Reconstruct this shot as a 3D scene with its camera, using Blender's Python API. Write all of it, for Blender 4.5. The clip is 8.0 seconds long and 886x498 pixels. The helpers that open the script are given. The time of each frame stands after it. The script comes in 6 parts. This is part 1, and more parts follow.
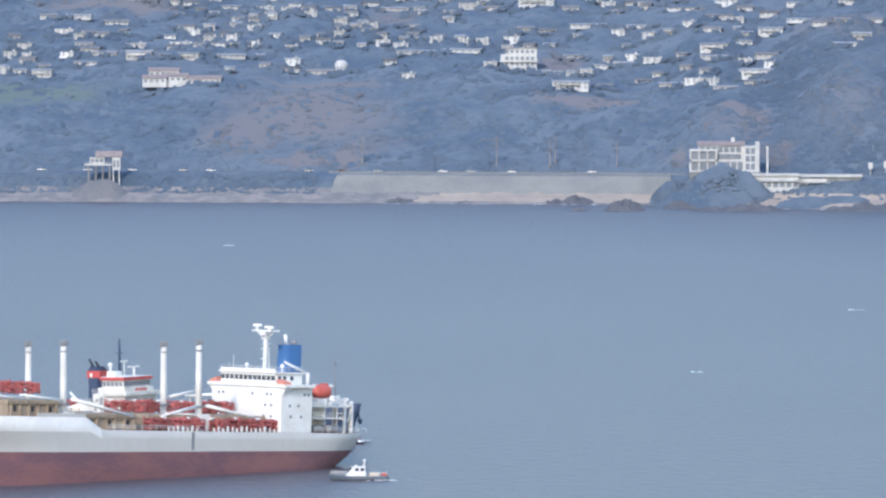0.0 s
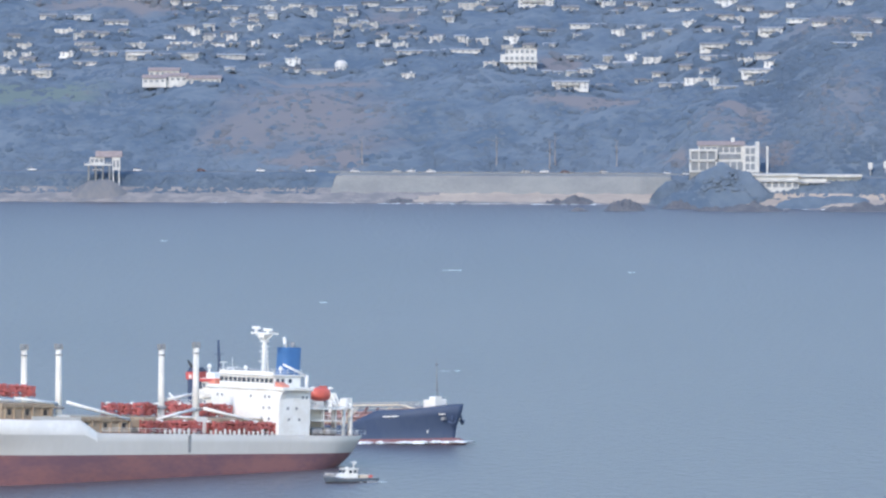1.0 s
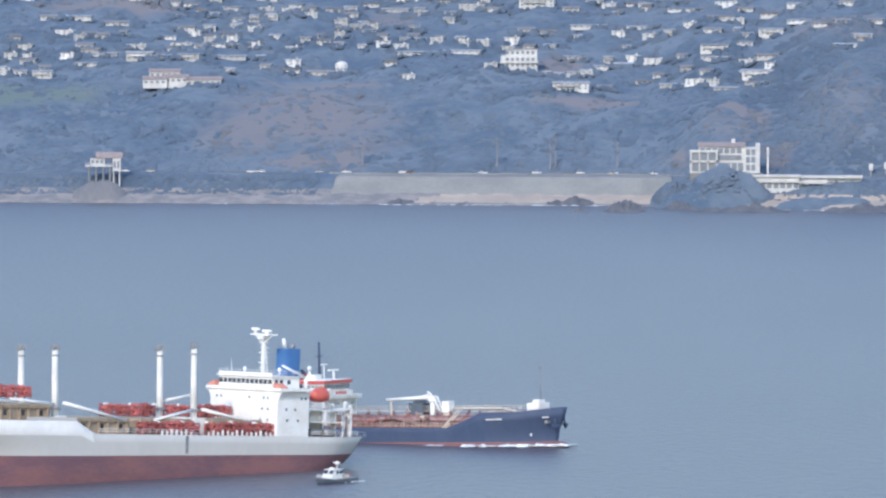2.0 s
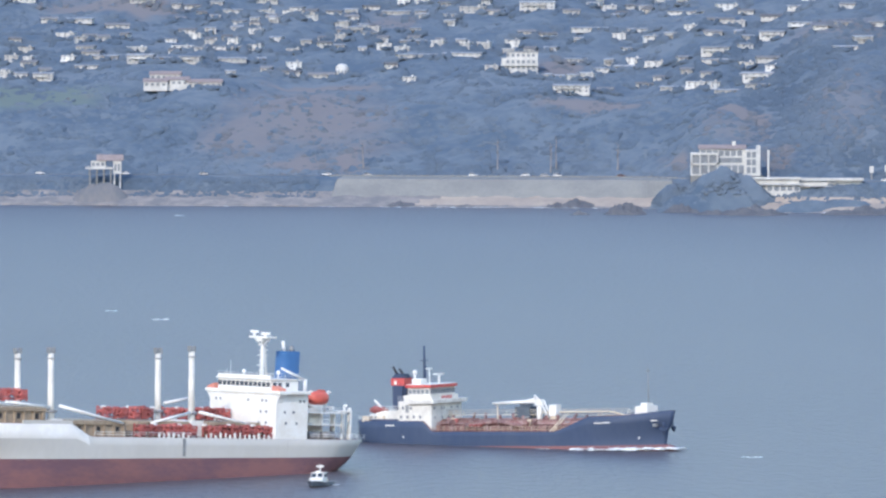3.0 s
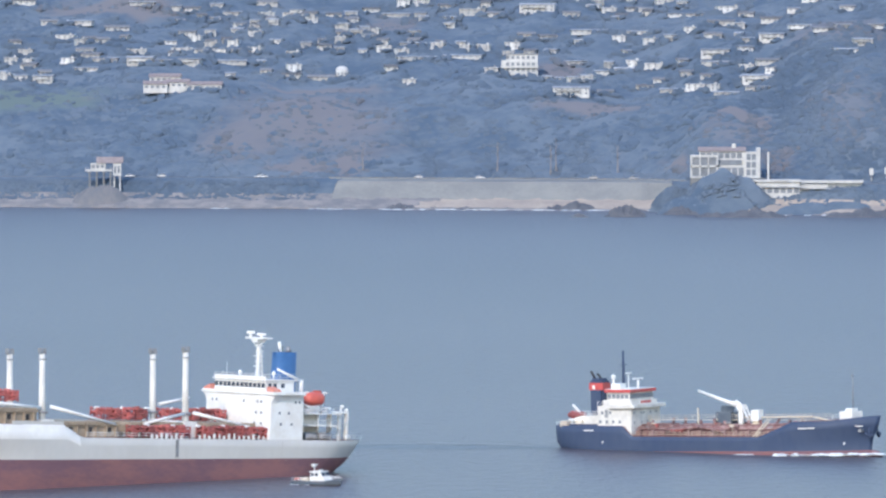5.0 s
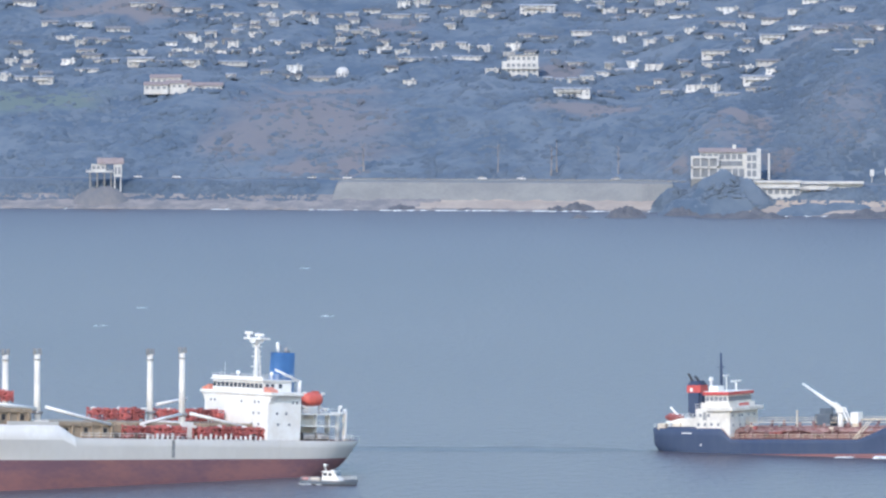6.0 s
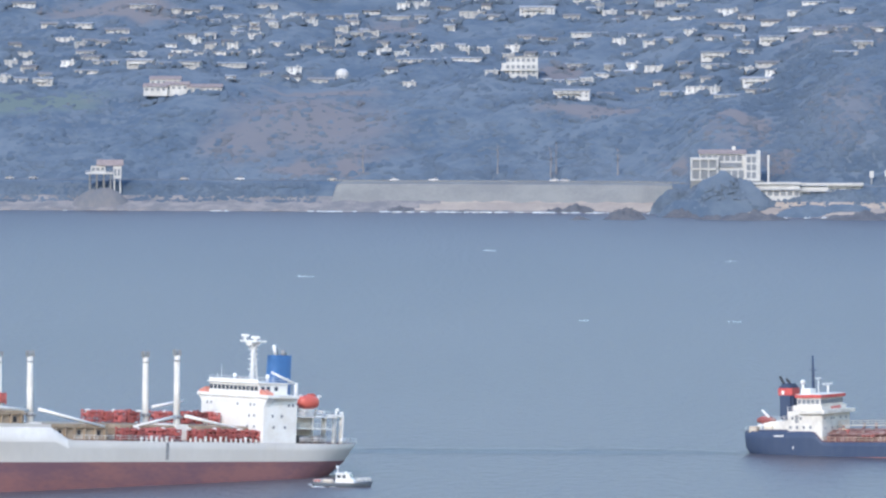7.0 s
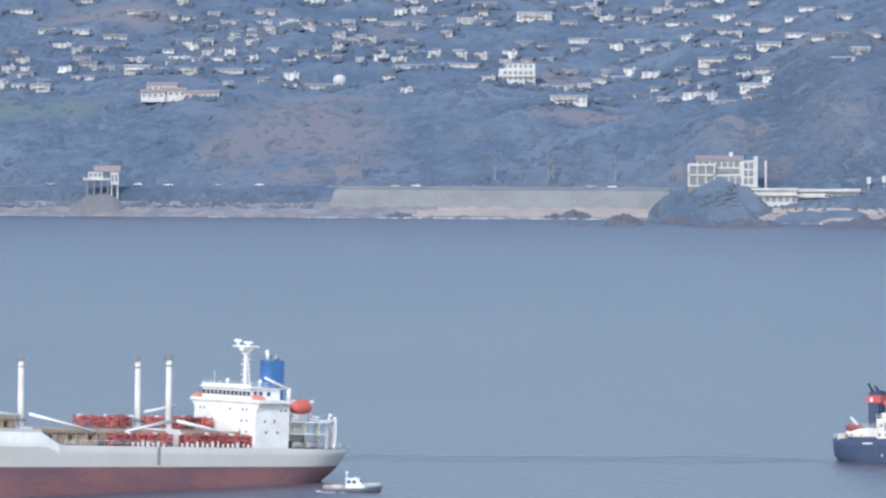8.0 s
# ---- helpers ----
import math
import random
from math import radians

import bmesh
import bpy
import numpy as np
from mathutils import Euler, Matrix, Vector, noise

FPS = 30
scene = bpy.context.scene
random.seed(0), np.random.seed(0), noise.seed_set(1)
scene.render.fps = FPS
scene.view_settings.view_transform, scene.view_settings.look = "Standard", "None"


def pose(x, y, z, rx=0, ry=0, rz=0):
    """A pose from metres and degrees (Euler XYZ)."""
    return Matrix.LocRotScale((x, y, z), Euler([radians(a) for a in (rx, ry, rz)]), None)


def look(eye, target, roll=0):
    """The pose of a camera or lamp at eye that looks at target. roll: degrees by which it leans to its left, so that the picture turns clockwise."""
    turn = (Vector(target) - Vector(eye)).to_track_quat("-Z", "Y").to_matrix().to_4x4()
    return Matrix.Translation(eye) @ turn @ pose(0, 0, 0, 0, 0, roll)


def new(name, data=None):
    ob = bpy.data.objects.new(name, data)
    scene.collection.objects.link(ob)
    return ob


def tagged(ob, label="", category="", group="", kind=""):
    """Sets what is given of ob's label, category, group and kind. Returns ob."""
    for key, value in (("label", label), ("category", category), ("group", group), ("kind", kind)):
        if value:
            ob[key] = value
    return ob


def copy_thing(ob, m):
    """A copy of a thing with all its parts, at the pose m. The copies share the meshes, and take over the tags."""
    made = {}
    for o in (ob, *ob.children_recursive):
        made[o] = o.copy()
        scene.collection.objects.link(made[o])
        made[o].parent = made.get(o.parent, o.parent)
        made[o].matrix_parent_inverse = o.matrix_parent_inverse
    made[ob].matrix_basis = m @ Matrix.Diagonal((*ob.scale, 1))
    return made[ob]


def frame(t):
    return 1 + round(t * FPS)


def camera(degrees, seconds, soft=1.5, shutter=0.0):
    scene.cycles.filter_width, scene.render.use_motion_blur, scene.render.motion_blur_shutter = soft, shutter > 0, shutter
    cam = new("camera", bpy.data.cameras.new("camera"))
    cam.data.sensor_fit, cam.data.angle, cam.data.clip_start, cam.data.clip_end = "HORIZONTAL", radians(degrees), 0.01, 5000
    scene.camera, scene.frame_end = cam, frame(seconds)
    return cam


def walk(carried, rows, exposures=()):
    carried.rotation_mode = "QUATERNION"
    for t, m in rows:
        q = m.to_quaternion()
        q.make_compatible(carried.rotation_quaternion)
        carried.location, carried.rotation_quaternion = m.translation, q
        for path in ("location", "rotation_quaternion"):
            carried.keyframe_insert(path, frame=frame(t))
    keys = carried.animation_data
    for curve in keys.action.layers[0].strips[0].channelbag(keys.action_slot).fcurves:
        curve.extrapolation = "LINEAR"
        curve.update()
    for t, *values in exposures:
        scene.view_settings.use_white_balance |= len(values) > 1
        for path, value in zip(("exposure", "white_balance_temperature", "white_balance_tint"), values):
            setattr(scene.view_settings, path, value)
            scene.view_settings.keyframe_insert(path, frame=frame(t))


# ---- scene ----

# light, exposure and land colours; foliage and scrub blues carry painted haze
EXPO, KELV, TINT = 0.93, 6290.0, 16.0
SKYS, SUNS = 0.15, 1.32
SEA_A, SEA_B = (0.089, 0.082, 0.100, 1), (0.107, 0.098, 0.115, 1)
HAZE_TINT = (0.50, 0.66, 0.95)
HAZY_SCRUB_A, HAZY_SCRUB_B = (0.050, 0.077, 0.109), (0.108, 0.135, 0.161)
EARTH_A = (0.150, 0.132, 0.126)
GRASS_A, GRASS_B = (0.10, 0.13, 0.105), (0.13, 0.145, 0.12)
HAZY_LEAF_A, HAZY_LEAF_B = (0.061, 0.092, 0.130), (0.108, 0.139, 0.173)

# camera: a long lens on a hill over the bay, hand-steadied, drifting a little
cam = camera(5.7125, 8.0, soft=2.45)
EYE = (0.0, 0.0, 119.0)
PER = 0.0036462  # degrees for one step of drift


def aim(right, down):
    return pose(*EYE, 90 - 1.8261 + down * PER, 0, right * PER)


walk(cam, [
    (0.0, aim(0.0, 0.0)), (0.5, aim(-0.2, 0.0)), (1.0, aim(-0.2, 0.1)), (1.5, aim(0.2, 0.2)),
    (1.8, aim(0.5, 1.0)), (2.7, aim(1.6, 5.4)), (3.0, aim(1.8, 6.4)), (3.5, aim(1.5, 7.4)),
    (4.0, aim(0.2, 8.1)), (4.5, aim(0.7, 9.2)), (6.0, aim(2.6, 12.3)), (6.5, aim(0.2, 12.5)),
    (7.0, aim(1.8, 15.2)), (7.5, aim(-3.0, 24.5)), (8.0, aim(-3.0, 25.8))],
    exposures=[(0.0, EXPO, KELV, TINT), (8.0, EXPO, KELV, TINT)])

# daylight: clear hazy afternoon, sun behind the camera and to its left
SUN_EL, SUN_ROT = radians(32), radians(199)
world = bpy.data.worlds.new("sky")
scene.world = world
world.use_nodes = True
wn = world.node_tree
sky = wn.nodes.new("ShaderNodeTexSky")
sky.sky_type, sky.sun_disc = "NISHITA", False
sky.sun_elevation, sky.sun_rotation = SUN_EL, SUN_ROT
sky.air_density, sky.dust_density, sky.ozone_density = 1.6, 0.6, 4.0
wn.nodes["Background"].inputs["Strength"].default_value = SKYS
wn.links.new(sky.outputs["Color"], wn.nodes["Background"].inputs["Color"])
sun_data = bpy.data.lights.new("sun", "SUN")
sun_data.energy, sun_data.angle, sun_data.color = SUNS, radians(4.0), (1.0, 0.915, 0.79)
sun = new("sun", sun_data)
sun.matrix_world = look((math.sin(SUN_ROT) * math.cos(SUN_EL) * 300, math.cos(SUN_ROT) * math.cos(SUN_EL) * 300,
                         math.sin(SUN_EL) * 300), (0, 0, 0))


# ---- materials ----
def mat(name, base, second=None, rough=0.6, metal=0.0, scale=1.0, bump=0.0, fine=8.0, spec=0.4, stretch=(1, 1, 1),
        vary=0.0, sheen=None, island=0.0, haze=0.2, canopy=0.0, patches=()):
    """A surface in two colours mixed by noise at two scales, with relief. canopy: how far shading normals are bent
    sunward to flatten shade, on leaves, soil and rock alike; patches: (attribute, colour) of other ground showing
    through."""
    m = bpy.data.materials.new(name)
    m.use_nodes = True
    n, l = m.node_tree.nodes, m.node_tree.links
    p = n["Principled BSDF"]
    p.inputs["Roughness"].default_value = rough
    p.inputs["Metallic"].default_value = metal
    p.inputs["Specular IOR Level"].default_value = spec
    # blue sheen stands in for haze over the far land
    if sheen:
        p.inputs["Sheen Weight"].default_value = haze
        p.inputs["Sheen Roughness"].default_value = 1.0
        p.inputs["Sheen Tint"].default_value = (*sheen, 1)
    geo = n.new("ShaderNodeTexCoord")
    mp = n.new("ShaderNodeMapping")
    mp.inputs["Scale"].default_value = stretch
    l.new(geo.outputs["Object"], mp.inputs["Vector"])
    big = n.new("ShaderNodeTexNoise")
    big.inputs["Scale"].default_value, big.inputs["Detail"].default_value = scale, 6
    l.new(mp.outputs["Vector"], big.inputs["Vector"])
    small = n.new("ShaderNodeTexNoise")
    small.inputs["Scale"].default_value, small.inputs["Detail"].default_value = scale * fine, 4
    l.new(mp.outputs["Vector"], small.inputs["Vector"])
    both = n.new("ShaderNodeMath")
    both.operation = "MULTIPLY_ADD"
    both.inputs[1].default_value, both.inputs[2].default_value = 0.45, -0.22
    l.new(small.outputs["Fac"], both.inputs[0])
    add = n.new("ShaderNodeMath")
    add.operation = "ADD"
    l.new(big.outputs["Fac"], add.inputs[0])
    l.new(both.outputs[0], add.inputs[1])
    ramp = n.new("ShaderNodeMapRange")
    ramp.inputs["From Min"].default_value, ramp.inputs["From Max"].default_value = 0.36, 0.64
    l.new(add.outputs[0], ramp.inputs["Value"])
    second = second or tuple(c * 0.85 for c in base)
    mix = n.new("ShaderNodeMix")
    mix.data_type = "RGBA"
    mix.inputs[6].default_value, mix.inputs[7].default_value = (*base, 1), (*second, 1)
    l.new(ramp.outputs[0], mix.inputs[0])
    out = mix.outputs[2]
    for attribute, colour in patches:
        spot = n.new("ShaderNodeAttribute")
        spot.attribute_name = attribute
        ragged = n.new("ShaderNodeMath")
        ragged.operation = "MULTIPLY_ADD"
        ragged.inputs[1].default_value = 1.6
        l.new(spot.outputs["Fac"], ragged.inputs[0])
        l.new(both.outputs[0], ragged.inputs[2])
        ragged.use_clamp = True
        lay = n.new("ShaderNodeMix")
        lay.data_type = "RGBA"
        lay.inputs[7].default_value = (*colour, 1)
        l.new(ragged.outputs[0], lay.inputs[0])
        l.new(out, lay.inputs[6])
        out = lay.outputs[2]
    if vary or island:
        info = n.new("ShaderNodeNewGeometry") if island else n.new("ShaderNodeObjectInfo")
        hsv = n.new("ShaderNodeHueSaturation")
        rng = n.new("ShaderNodeMapRange")
        span = island or vary
        rng.inputs["To Min"].default_value, rng.inputs["To Max"].default_value = 1 - span, 1 + span
        l.new(info.outputs["Random Per Island" if island else "Random"], rng.inputs["Value"])
        l.new(rng.outputs[0], hsv.inputs["Value"])
        l.new(out, hsv.inputs["Color"])
        out = hsv.outputs["Color"]
    l.new(out, p.inputs["Base Color"])
    facing = None
    # normals bent towards the sun even out the shading, as haze would
    if canopy:
        shape = n.new("ShaderNodeNewGeometry")
        less, turn, unit = (n.new("ShaderNodeVectorMath") for _ in range(3))
        less.operation, turn.operation, unit.operation = "SCALE", "ADD", "NORMALIZE"
        less.inputs["Scale"].default_value = 1 - canopy
        turn.inputs[1].default_value = tuple(canopy * c for c in (-0.1, -0.6, 0.8))
        l.new(shape.outputs["Normal"], less.inputs[0])
        l.new(less.outputs[0], turn.inputs[0])
        l.new(turn.outputs[0], unit.inputs[0])
        facing = unit.outputs[0]
        l.new(facing, p.inputs["Normal"])
    if bump:
        b = n.new("ShaderNodeBump")
        b.inputs["Strength"].default_value, b.inputs["Distance"].default_value = 1.0, bump
        l.new(small.outputs["Fac"], b.inputs["Height"])
        if facing:
            l.new(facing, b.inputs["Normal"])
        l.new(b.outputs["Normal"], p.inputs["Normal"])
    return m


def sea_material():
    m = bpy.data.materials.new("sea_water")
    m.use_nodes = True
    n, l = m.node_tree.nodes, m.node_tree.links
    p = n["Principled BSDF"]
    p.inputs["Roughness"].default_value, p.inputs["IOR"].default_value = 0.40, 1.33
    geo = n.new("ShaderNodeTexCoord")
    mp = n.new("ShaderNodeMapping")
    mp.inputs["Scale"].default_value = (0.006, 0.0016, 1)
    l.new(geo.outputs["Object"], mp.inputs["Vector"])
    patch = n.new("ShaderNodeTexNoise")
    patch.inputs["Scale"].default_value, patch.inputs["Detail"].default_value = 1.0, 5
    l.new(mp.outputs["Vector"], patch.inputs["Vector"])
    rng = n.new("ShaderNodeMapRange")
    rng.inputs["From Min"].default_value, rng.inputs["From Max"].default_value = 0.3, 0.7
    l.new(patch.outputs["Fac"], rng.inputs["Value"])
    mix = n.new("ShaderNodeMix")
    mix.data_type = "RGBA"
    mix.inputs[6].default_value, mix.inputs[7].default_value = SEA_A, SEA_B
    l.new(rng.outputs[0], mix.inputs[0])
    l.new(mix.outputs[2], p.inputs["Base Color"])
    heights = []
    for sx, sy, w in ((0.34, 0.11, 1.0), (1.3, 0.6, 0.25)):
        mq = n.new("ShaderNodeMapping")
        mq.inputs["Scale"].default_value = (sx, sy, 1)
        l.new(geo.outputs["Object"], mq.inputs["Vector"])
        wave = n.new("ShaderNodeTexNoise")
        wave.inputs["Scale"].default_value, wave.inputs["Detail"].default_value = 1.0, 4
        l.new(mq.outputs["Vector"], wave.inputs["Vector"])
        mul = n.new("ShaderNodeMath")
        mul.operation = "MULTIPLY"
        mul.inputs[1].default_value = w
        l.new(wave.outputs["Fac"], mul.inputs[0])
        heights.append(mul)
    add = n.new("ShaderNodeMath")
    l.new(heights[0].outputs[0], add.inputs[0])
    l.new(heights[1].outputs[0], add.inputs[1])
    b = n.new("ShaderNodeBump")
    b.inputs["Strength"].default_value, b.inputs["Distance"].default_value = 1.0, 1.4
    l.new(add.outputs[0], b.inputs["Height"])
    l.new(b.outputs["Normal"], p.inputs["Normal"])
    return m


def glass_material():
    m = bpy.data.materials.new("dark_glass")
    m.use_nodes = True
    p = m.node_tree.nodes["Principled BSDF"]
    p.inputs["Base Color"].default_value = (0.06, 0.08, 0.11, 1)
    p.inputs["Roughness"].default_value = 0.08
    return m


SEA = sea_material()
GLASS = glass_material()
# pane colour lightened to imitate haze in front of the glass
PANES = mat("haze_paled_window_glass", (0.16, 0.18, 0.21), (0.21, 0.23, 0.26), 0.3, scale=0.4)
WEATHERED = mat("weathered_white_paint", (0.76, 0.74, 0.69), (0.60, 0.575, 0.53), 0.55, scale=0.35, fine=5, bump=0.01, stretch=(1, 1, 0.5))
# upper forecastle band painted paler for the light it catches above the flare
LITHULL = mat("lit_forecastle_paint", (0.80, 0.785, 0.75), (0.72, 0.70, 0.67), 0.5, scale=0.1, fine=8, bump=0.02)
WHITE = mat("white_ship_paint", (0.82, 0.82, 0.80), (0.74, 0.72, 0.68), 0.45, scale=0.25, fine=6, bump=0.01)
GREY = mat("pale_grey_hull_paint", (0.555, 0.54, 0.51), (0.52, 0.505, 0.475), 0.5, scale=0.08, fine=8, stretch=(1, 1, 0.5), bump=0.008)
ANTIFOUL = mat("faded_red_antifouling", (0.160, 0.086, 0.108), (0.235, 0.112, 0.112), 0.7, scale=0.07, fine=9, stretch=(1, 1, 2.5), bump=0.02)
TAN = mat("ochre_hatch_paint", (0.40, 0.32, 0.235), (0.30, 0.24, 0.18), 0.65, scale=0.5, fine=6, bump=0.02)
RED = mat("orange_red_gear_paint", (0.50, 0.13, 0.115), (0.27, 0.085, 0.085), 0.55, scale=0.7, fine=5, bump=0.02, vary=0.3)
ORANGE = mat("orange_lifeboat_shell", (0.64, 0.135, 0.10), (0.56, 0.12, 0.095), 0.4, scale=0.6)
BLUE = mat("blue_funnel_paint", (0.055, 0.15, 0.33), (0.05, 0.13, 0.285), 0.45, scale=0.5)
# navy lifted and blued to paint in the haze before it
NAVY = mat("haze_lifted_navy_paint", (0.037, 0.060, 0.118), (0.050, 0.073, 0.128), 0.62, scale=0.1, fine=8, stretch=(1, 1, 0.4), bump=0.02)
BLACK = mat("black_soot_paint", (0.03, 0.03, 0.035), (0.05, 0.05, 0.055), 0.6, scale=1.0)
STEEL = mat("grey_steel", (0.32, 0.33, 0.34), (0.24, 0.24, 0.25), 0.5, metal=0.3, scale=1.0)
DECKRED = mat("rusty_red_deck", (0.18, 0.085, 0.08), (0.25, 0.145, 0.135), 0.75, scale=0.3, fine=6, bump=0.02)
RUST = mat("rusty_pipe_red", (0.22, 0.10, 0.095), (0.36, 0.25, 0.235), 0.65, scale=0.8, vary=0.35)
BUFF = mat("buff_handrail_paint", (0.70, 0.62, 0.50), (0.60, 0.50, 0.38), 0.6, scale=0.7)
SIGNRED = mat("red_sign_paint", (0.56, 0.095, 0.09), None, 0.5)
FOAM = mat("sea_foam", (0.86, 0.88, 0.88), (0.70, 0.76, 0.80), 0.9, scale=0.8, fine=6, bump=0.1)
SLICK = mat("churned_wake_water", (0.068, 0.078, 0.10), (0.08, 0.09, 0.115), 0.42, spec=0.42, scale=0.05, fine=7, bump=1.0)
CREST = mat("smooth_wake_water", (0.098, 0.096, 0.112), (0.11, 0.106, 0.122), 0.4, spec=0.5, scale=0.05, fine=7)
SCRUB = mat("haze_tinted_scrub_soil", HAZY_SCRUB_A, HAZY_SCRUB_B, 0.95, scale=0.03, fine=6, bump=0.1, spec=0.2, sheen=HAZE_TINT, haze=0.17, canopy=0.7)
HILL = mat("haze_tinted_hillside_soil", HAZY_SCRUB_A, HAZY_SCRUB_B, 0.95, scale=0.03, fine=6, bump=0.1, spec=0.2, sheen=HAZE_TINT, haze=0.17, canopy=0.6,
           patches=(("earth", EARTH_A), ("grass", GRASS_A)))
GRASS = mat("dull_green_field", GRASS_A, GRASS_B, 0.95, scale=0.04, fine=8, bump=0.2, spec=0.2, sheen=HAZE_TINT)
SAND = mat("pale_beach_sand", (0.43, 0.36, 0.30), (0.35, 0.295, 0.255), 0.95, scale=0.05, fine=8, bump=0.1)
ROCK = mat("dark_shore_rock", (0.085, 0.093, 0.115), (0.125, 0.13, 0.145), 0.9, scale=0.12, fine=6, bump=0.2, canopy=0.4)
PALEROCK = mat("bleached_shore_rock", (0.27, 0.25, 0.245), (0.17, 0.172, 0.185), 0.9, scale=0.12, fine=6, bump=0.2, canopy=0.5)
# cliff greys are tinted blue as painted haze
CLIFF = mat("haze_tinted_cliff", (0.185, 0.18, 0.185), (0.135, 0.145, 0.165), 0.95, scale=0.09, fine=6, bump=0.3, stretch=(1, 1, 0.4), canopy=0.5)
CONCRETE = mat("weathered_concrete", (0.235, 0.24, 0.235), (0.19, 0.195, 0.20), 0.9, scale=0.06, fine=10, bump=0.1, stretch=(1, 1, 2))
ASPHALT = mat("grey_asphalt", (0.11, 0.11, 0.115), (0.14, 0.14, 0.14), 0.9, scale=0.2)
# foliage colours are blued and lifted to imitate haze
LEAVES = mat("haze_tinted_foliage", HAZY_LEAF_A, HAZY_LEAF_B, 0.8, scale=0.018, fine=9, bump=0.1, spec=0.3, sheen=HAZE_TINT, island=0.05, haze=0.18, canopy=0.85)
PINE = mat("haze_tinted_pine_foliage", tuple(c * 0.86 for c in HAZY_LEAF_A), tuple(c * 0.88 for c in HAZY_LEAF_B), 0.8, scale=0.018, fine=9, bump=0.1, spec=0.3, sheen=HAZE_TINT, island=0.05, haze=0.17, canopy=0.85)
DRYLEAF = mat("haze_tinted_dry_scrub", (0.118, 0.113, 0.118), (0.108, 0.118, 0.13), 0.85, scale=0.03, fine=9,
              bump=0.1, spec=0.3, sheen=HAZE_TINT, island=0.05, haze=0.17, canopy=0.85)
PLASTER = mat("white_house_plaster", (0.58, 0.575, 0.555), (0.42, 0.42, 0.415), 0.85, scale=0.3, fine=6, vary=0.3)
LIMEWASH = mat("white_limewash", (0.58, 0.575, 0.555), (0.45, 0.45, 0.44), 0.85, scale=0.15, fine=8, bump=0.02)
CREAM = mat("cream_house_plaster", (0.55, 0.54, 0.51), (0.42, 0.42, 0.41), 0.85, scale=0.3, fine=6, vary=0.2)
# tile colour blued so roofs sink into painted haze
TILE = mat("haze_tinted_roof_tile", (0.155, 0.16, 0.172), (0.205, 0.20, 0.205), 0.85, scale=0.5, fine=8, bump=0.05, vary=0.25)
REDTILE = mat("faded_red_roof_tile", (0.26, 0.212, 0.205), (0.30, 0.25, 0.245), 0.85, scale=0.5, fine=8, bump=0.05)
SLATE = mat("grey_sheet_roof", (0.22, 0.23, 0.25), (0.34, 0.35, 0.365), 0.7, scale=0.4, fine=8, vary=0.3)
BARK = mat("dark_bark", (0.016, 0.014, 0.011), (0.03, 0.026, 0.02), 0.9, scale=6, fine=6, bump=0.01)
TWIGLEAF = mat("dark_olive_leaf", (0.013, 0.013, 0.011), (0.022, 0.022, 0.017), 0.6, scale=8, fine=4)
SALMON = mat("faded_orange_canvas", (0.72, 0.25, 0.17), (0.66, 0.30, 0.24), 0.8, scale=1.0)
LAUNCHGREY = mat("grey_blue_launch_paint", (0.085, 0.11, 0.145), (0.12, 0.145, 0.175), 0.5, scale=0.6)
RUBBER = mat("black_rubber", (0.02, 0.02, 0.02), None, 0.8)
CARWHITE = mat("white_car_paint", (0.80, 0.80, 0.80), None, 0.3)
CARGREY = mat("silver_car_paint", (0.45, 0.46, 0.48), None, 0.3, metal=0.3)
CARRED = mat("dark_red_car_paint", (0.10, 0.035, 0.035), None, 0.3)
BIRDDARK = mat("dark_feathers", (0.05, 0.045, 0.045), (0.08, 0.07, 0.07), 0.8, scale=8)


# ---- mesh helpers ----
def box(bm, x0, x1, y0, y1, z0, z1, mi=0):
    v = [bm.verts.new(c) for c in ((x0, y0, z0), (x1, y0, z0), (x1, y1, z0), (x0, y1, z0),
                                   (x0, y0, z1), (x1, y0, z1), (x1, y1, z1), (x0, y1, z1))]
    for f in ((3, 2, 1, 0), (4, 5, 6, 7), (0, 1, 5, 4), (1, 2, 6, 5), (2, 3, 7, 6), (3, 0, 4, 7)):
        bm.faces.new([v[i] for i in f]).material_index = mi


def rod(bm, a, b, r0, r1=None, n=8, smooth=True):
    """A tapered round bar from a to b."""
    r1 = r0 if r1 is None else r1
    a, b = Vector(a), Vector(b)
    q = (b - a).to_track_quat("Z", "Y").to_matrix()
    rings = []
    for c, r in ((a, r0), (b, r1)):
        rings.append([bm.verts.new(c + q @ Vector((math.cos(k * math.tau / n) * r, math.sin(k * math.tau / n) * r, 0))) for k in range(n)])
    for k in range(n):
        bm.faces.new((rings[0][k], rings[0][(k + 1) % n], rings[1][(k + 1) % n], rings[1][k])).smooth = smooth
    bm.faces.new(rings[0][::-1])
    bm.faces.new(rings[1])


def blob(bm, c, r, rng, sub=1, rough=0.25):
    """An uneven rounded lump with radii r."""
    made = bmesh.ops.create_icosphere(bm, subdivisions=sub, radius=1.0)["verts"]
    for v in made:
        k = 1 + rng.uniform(-rough, rough)
        v.co = Vector((c[0] + v.co.x * r[0] * k, c[1] + v.co.y * r[1] * k, c[2] + v.co.z * r[2] * k))


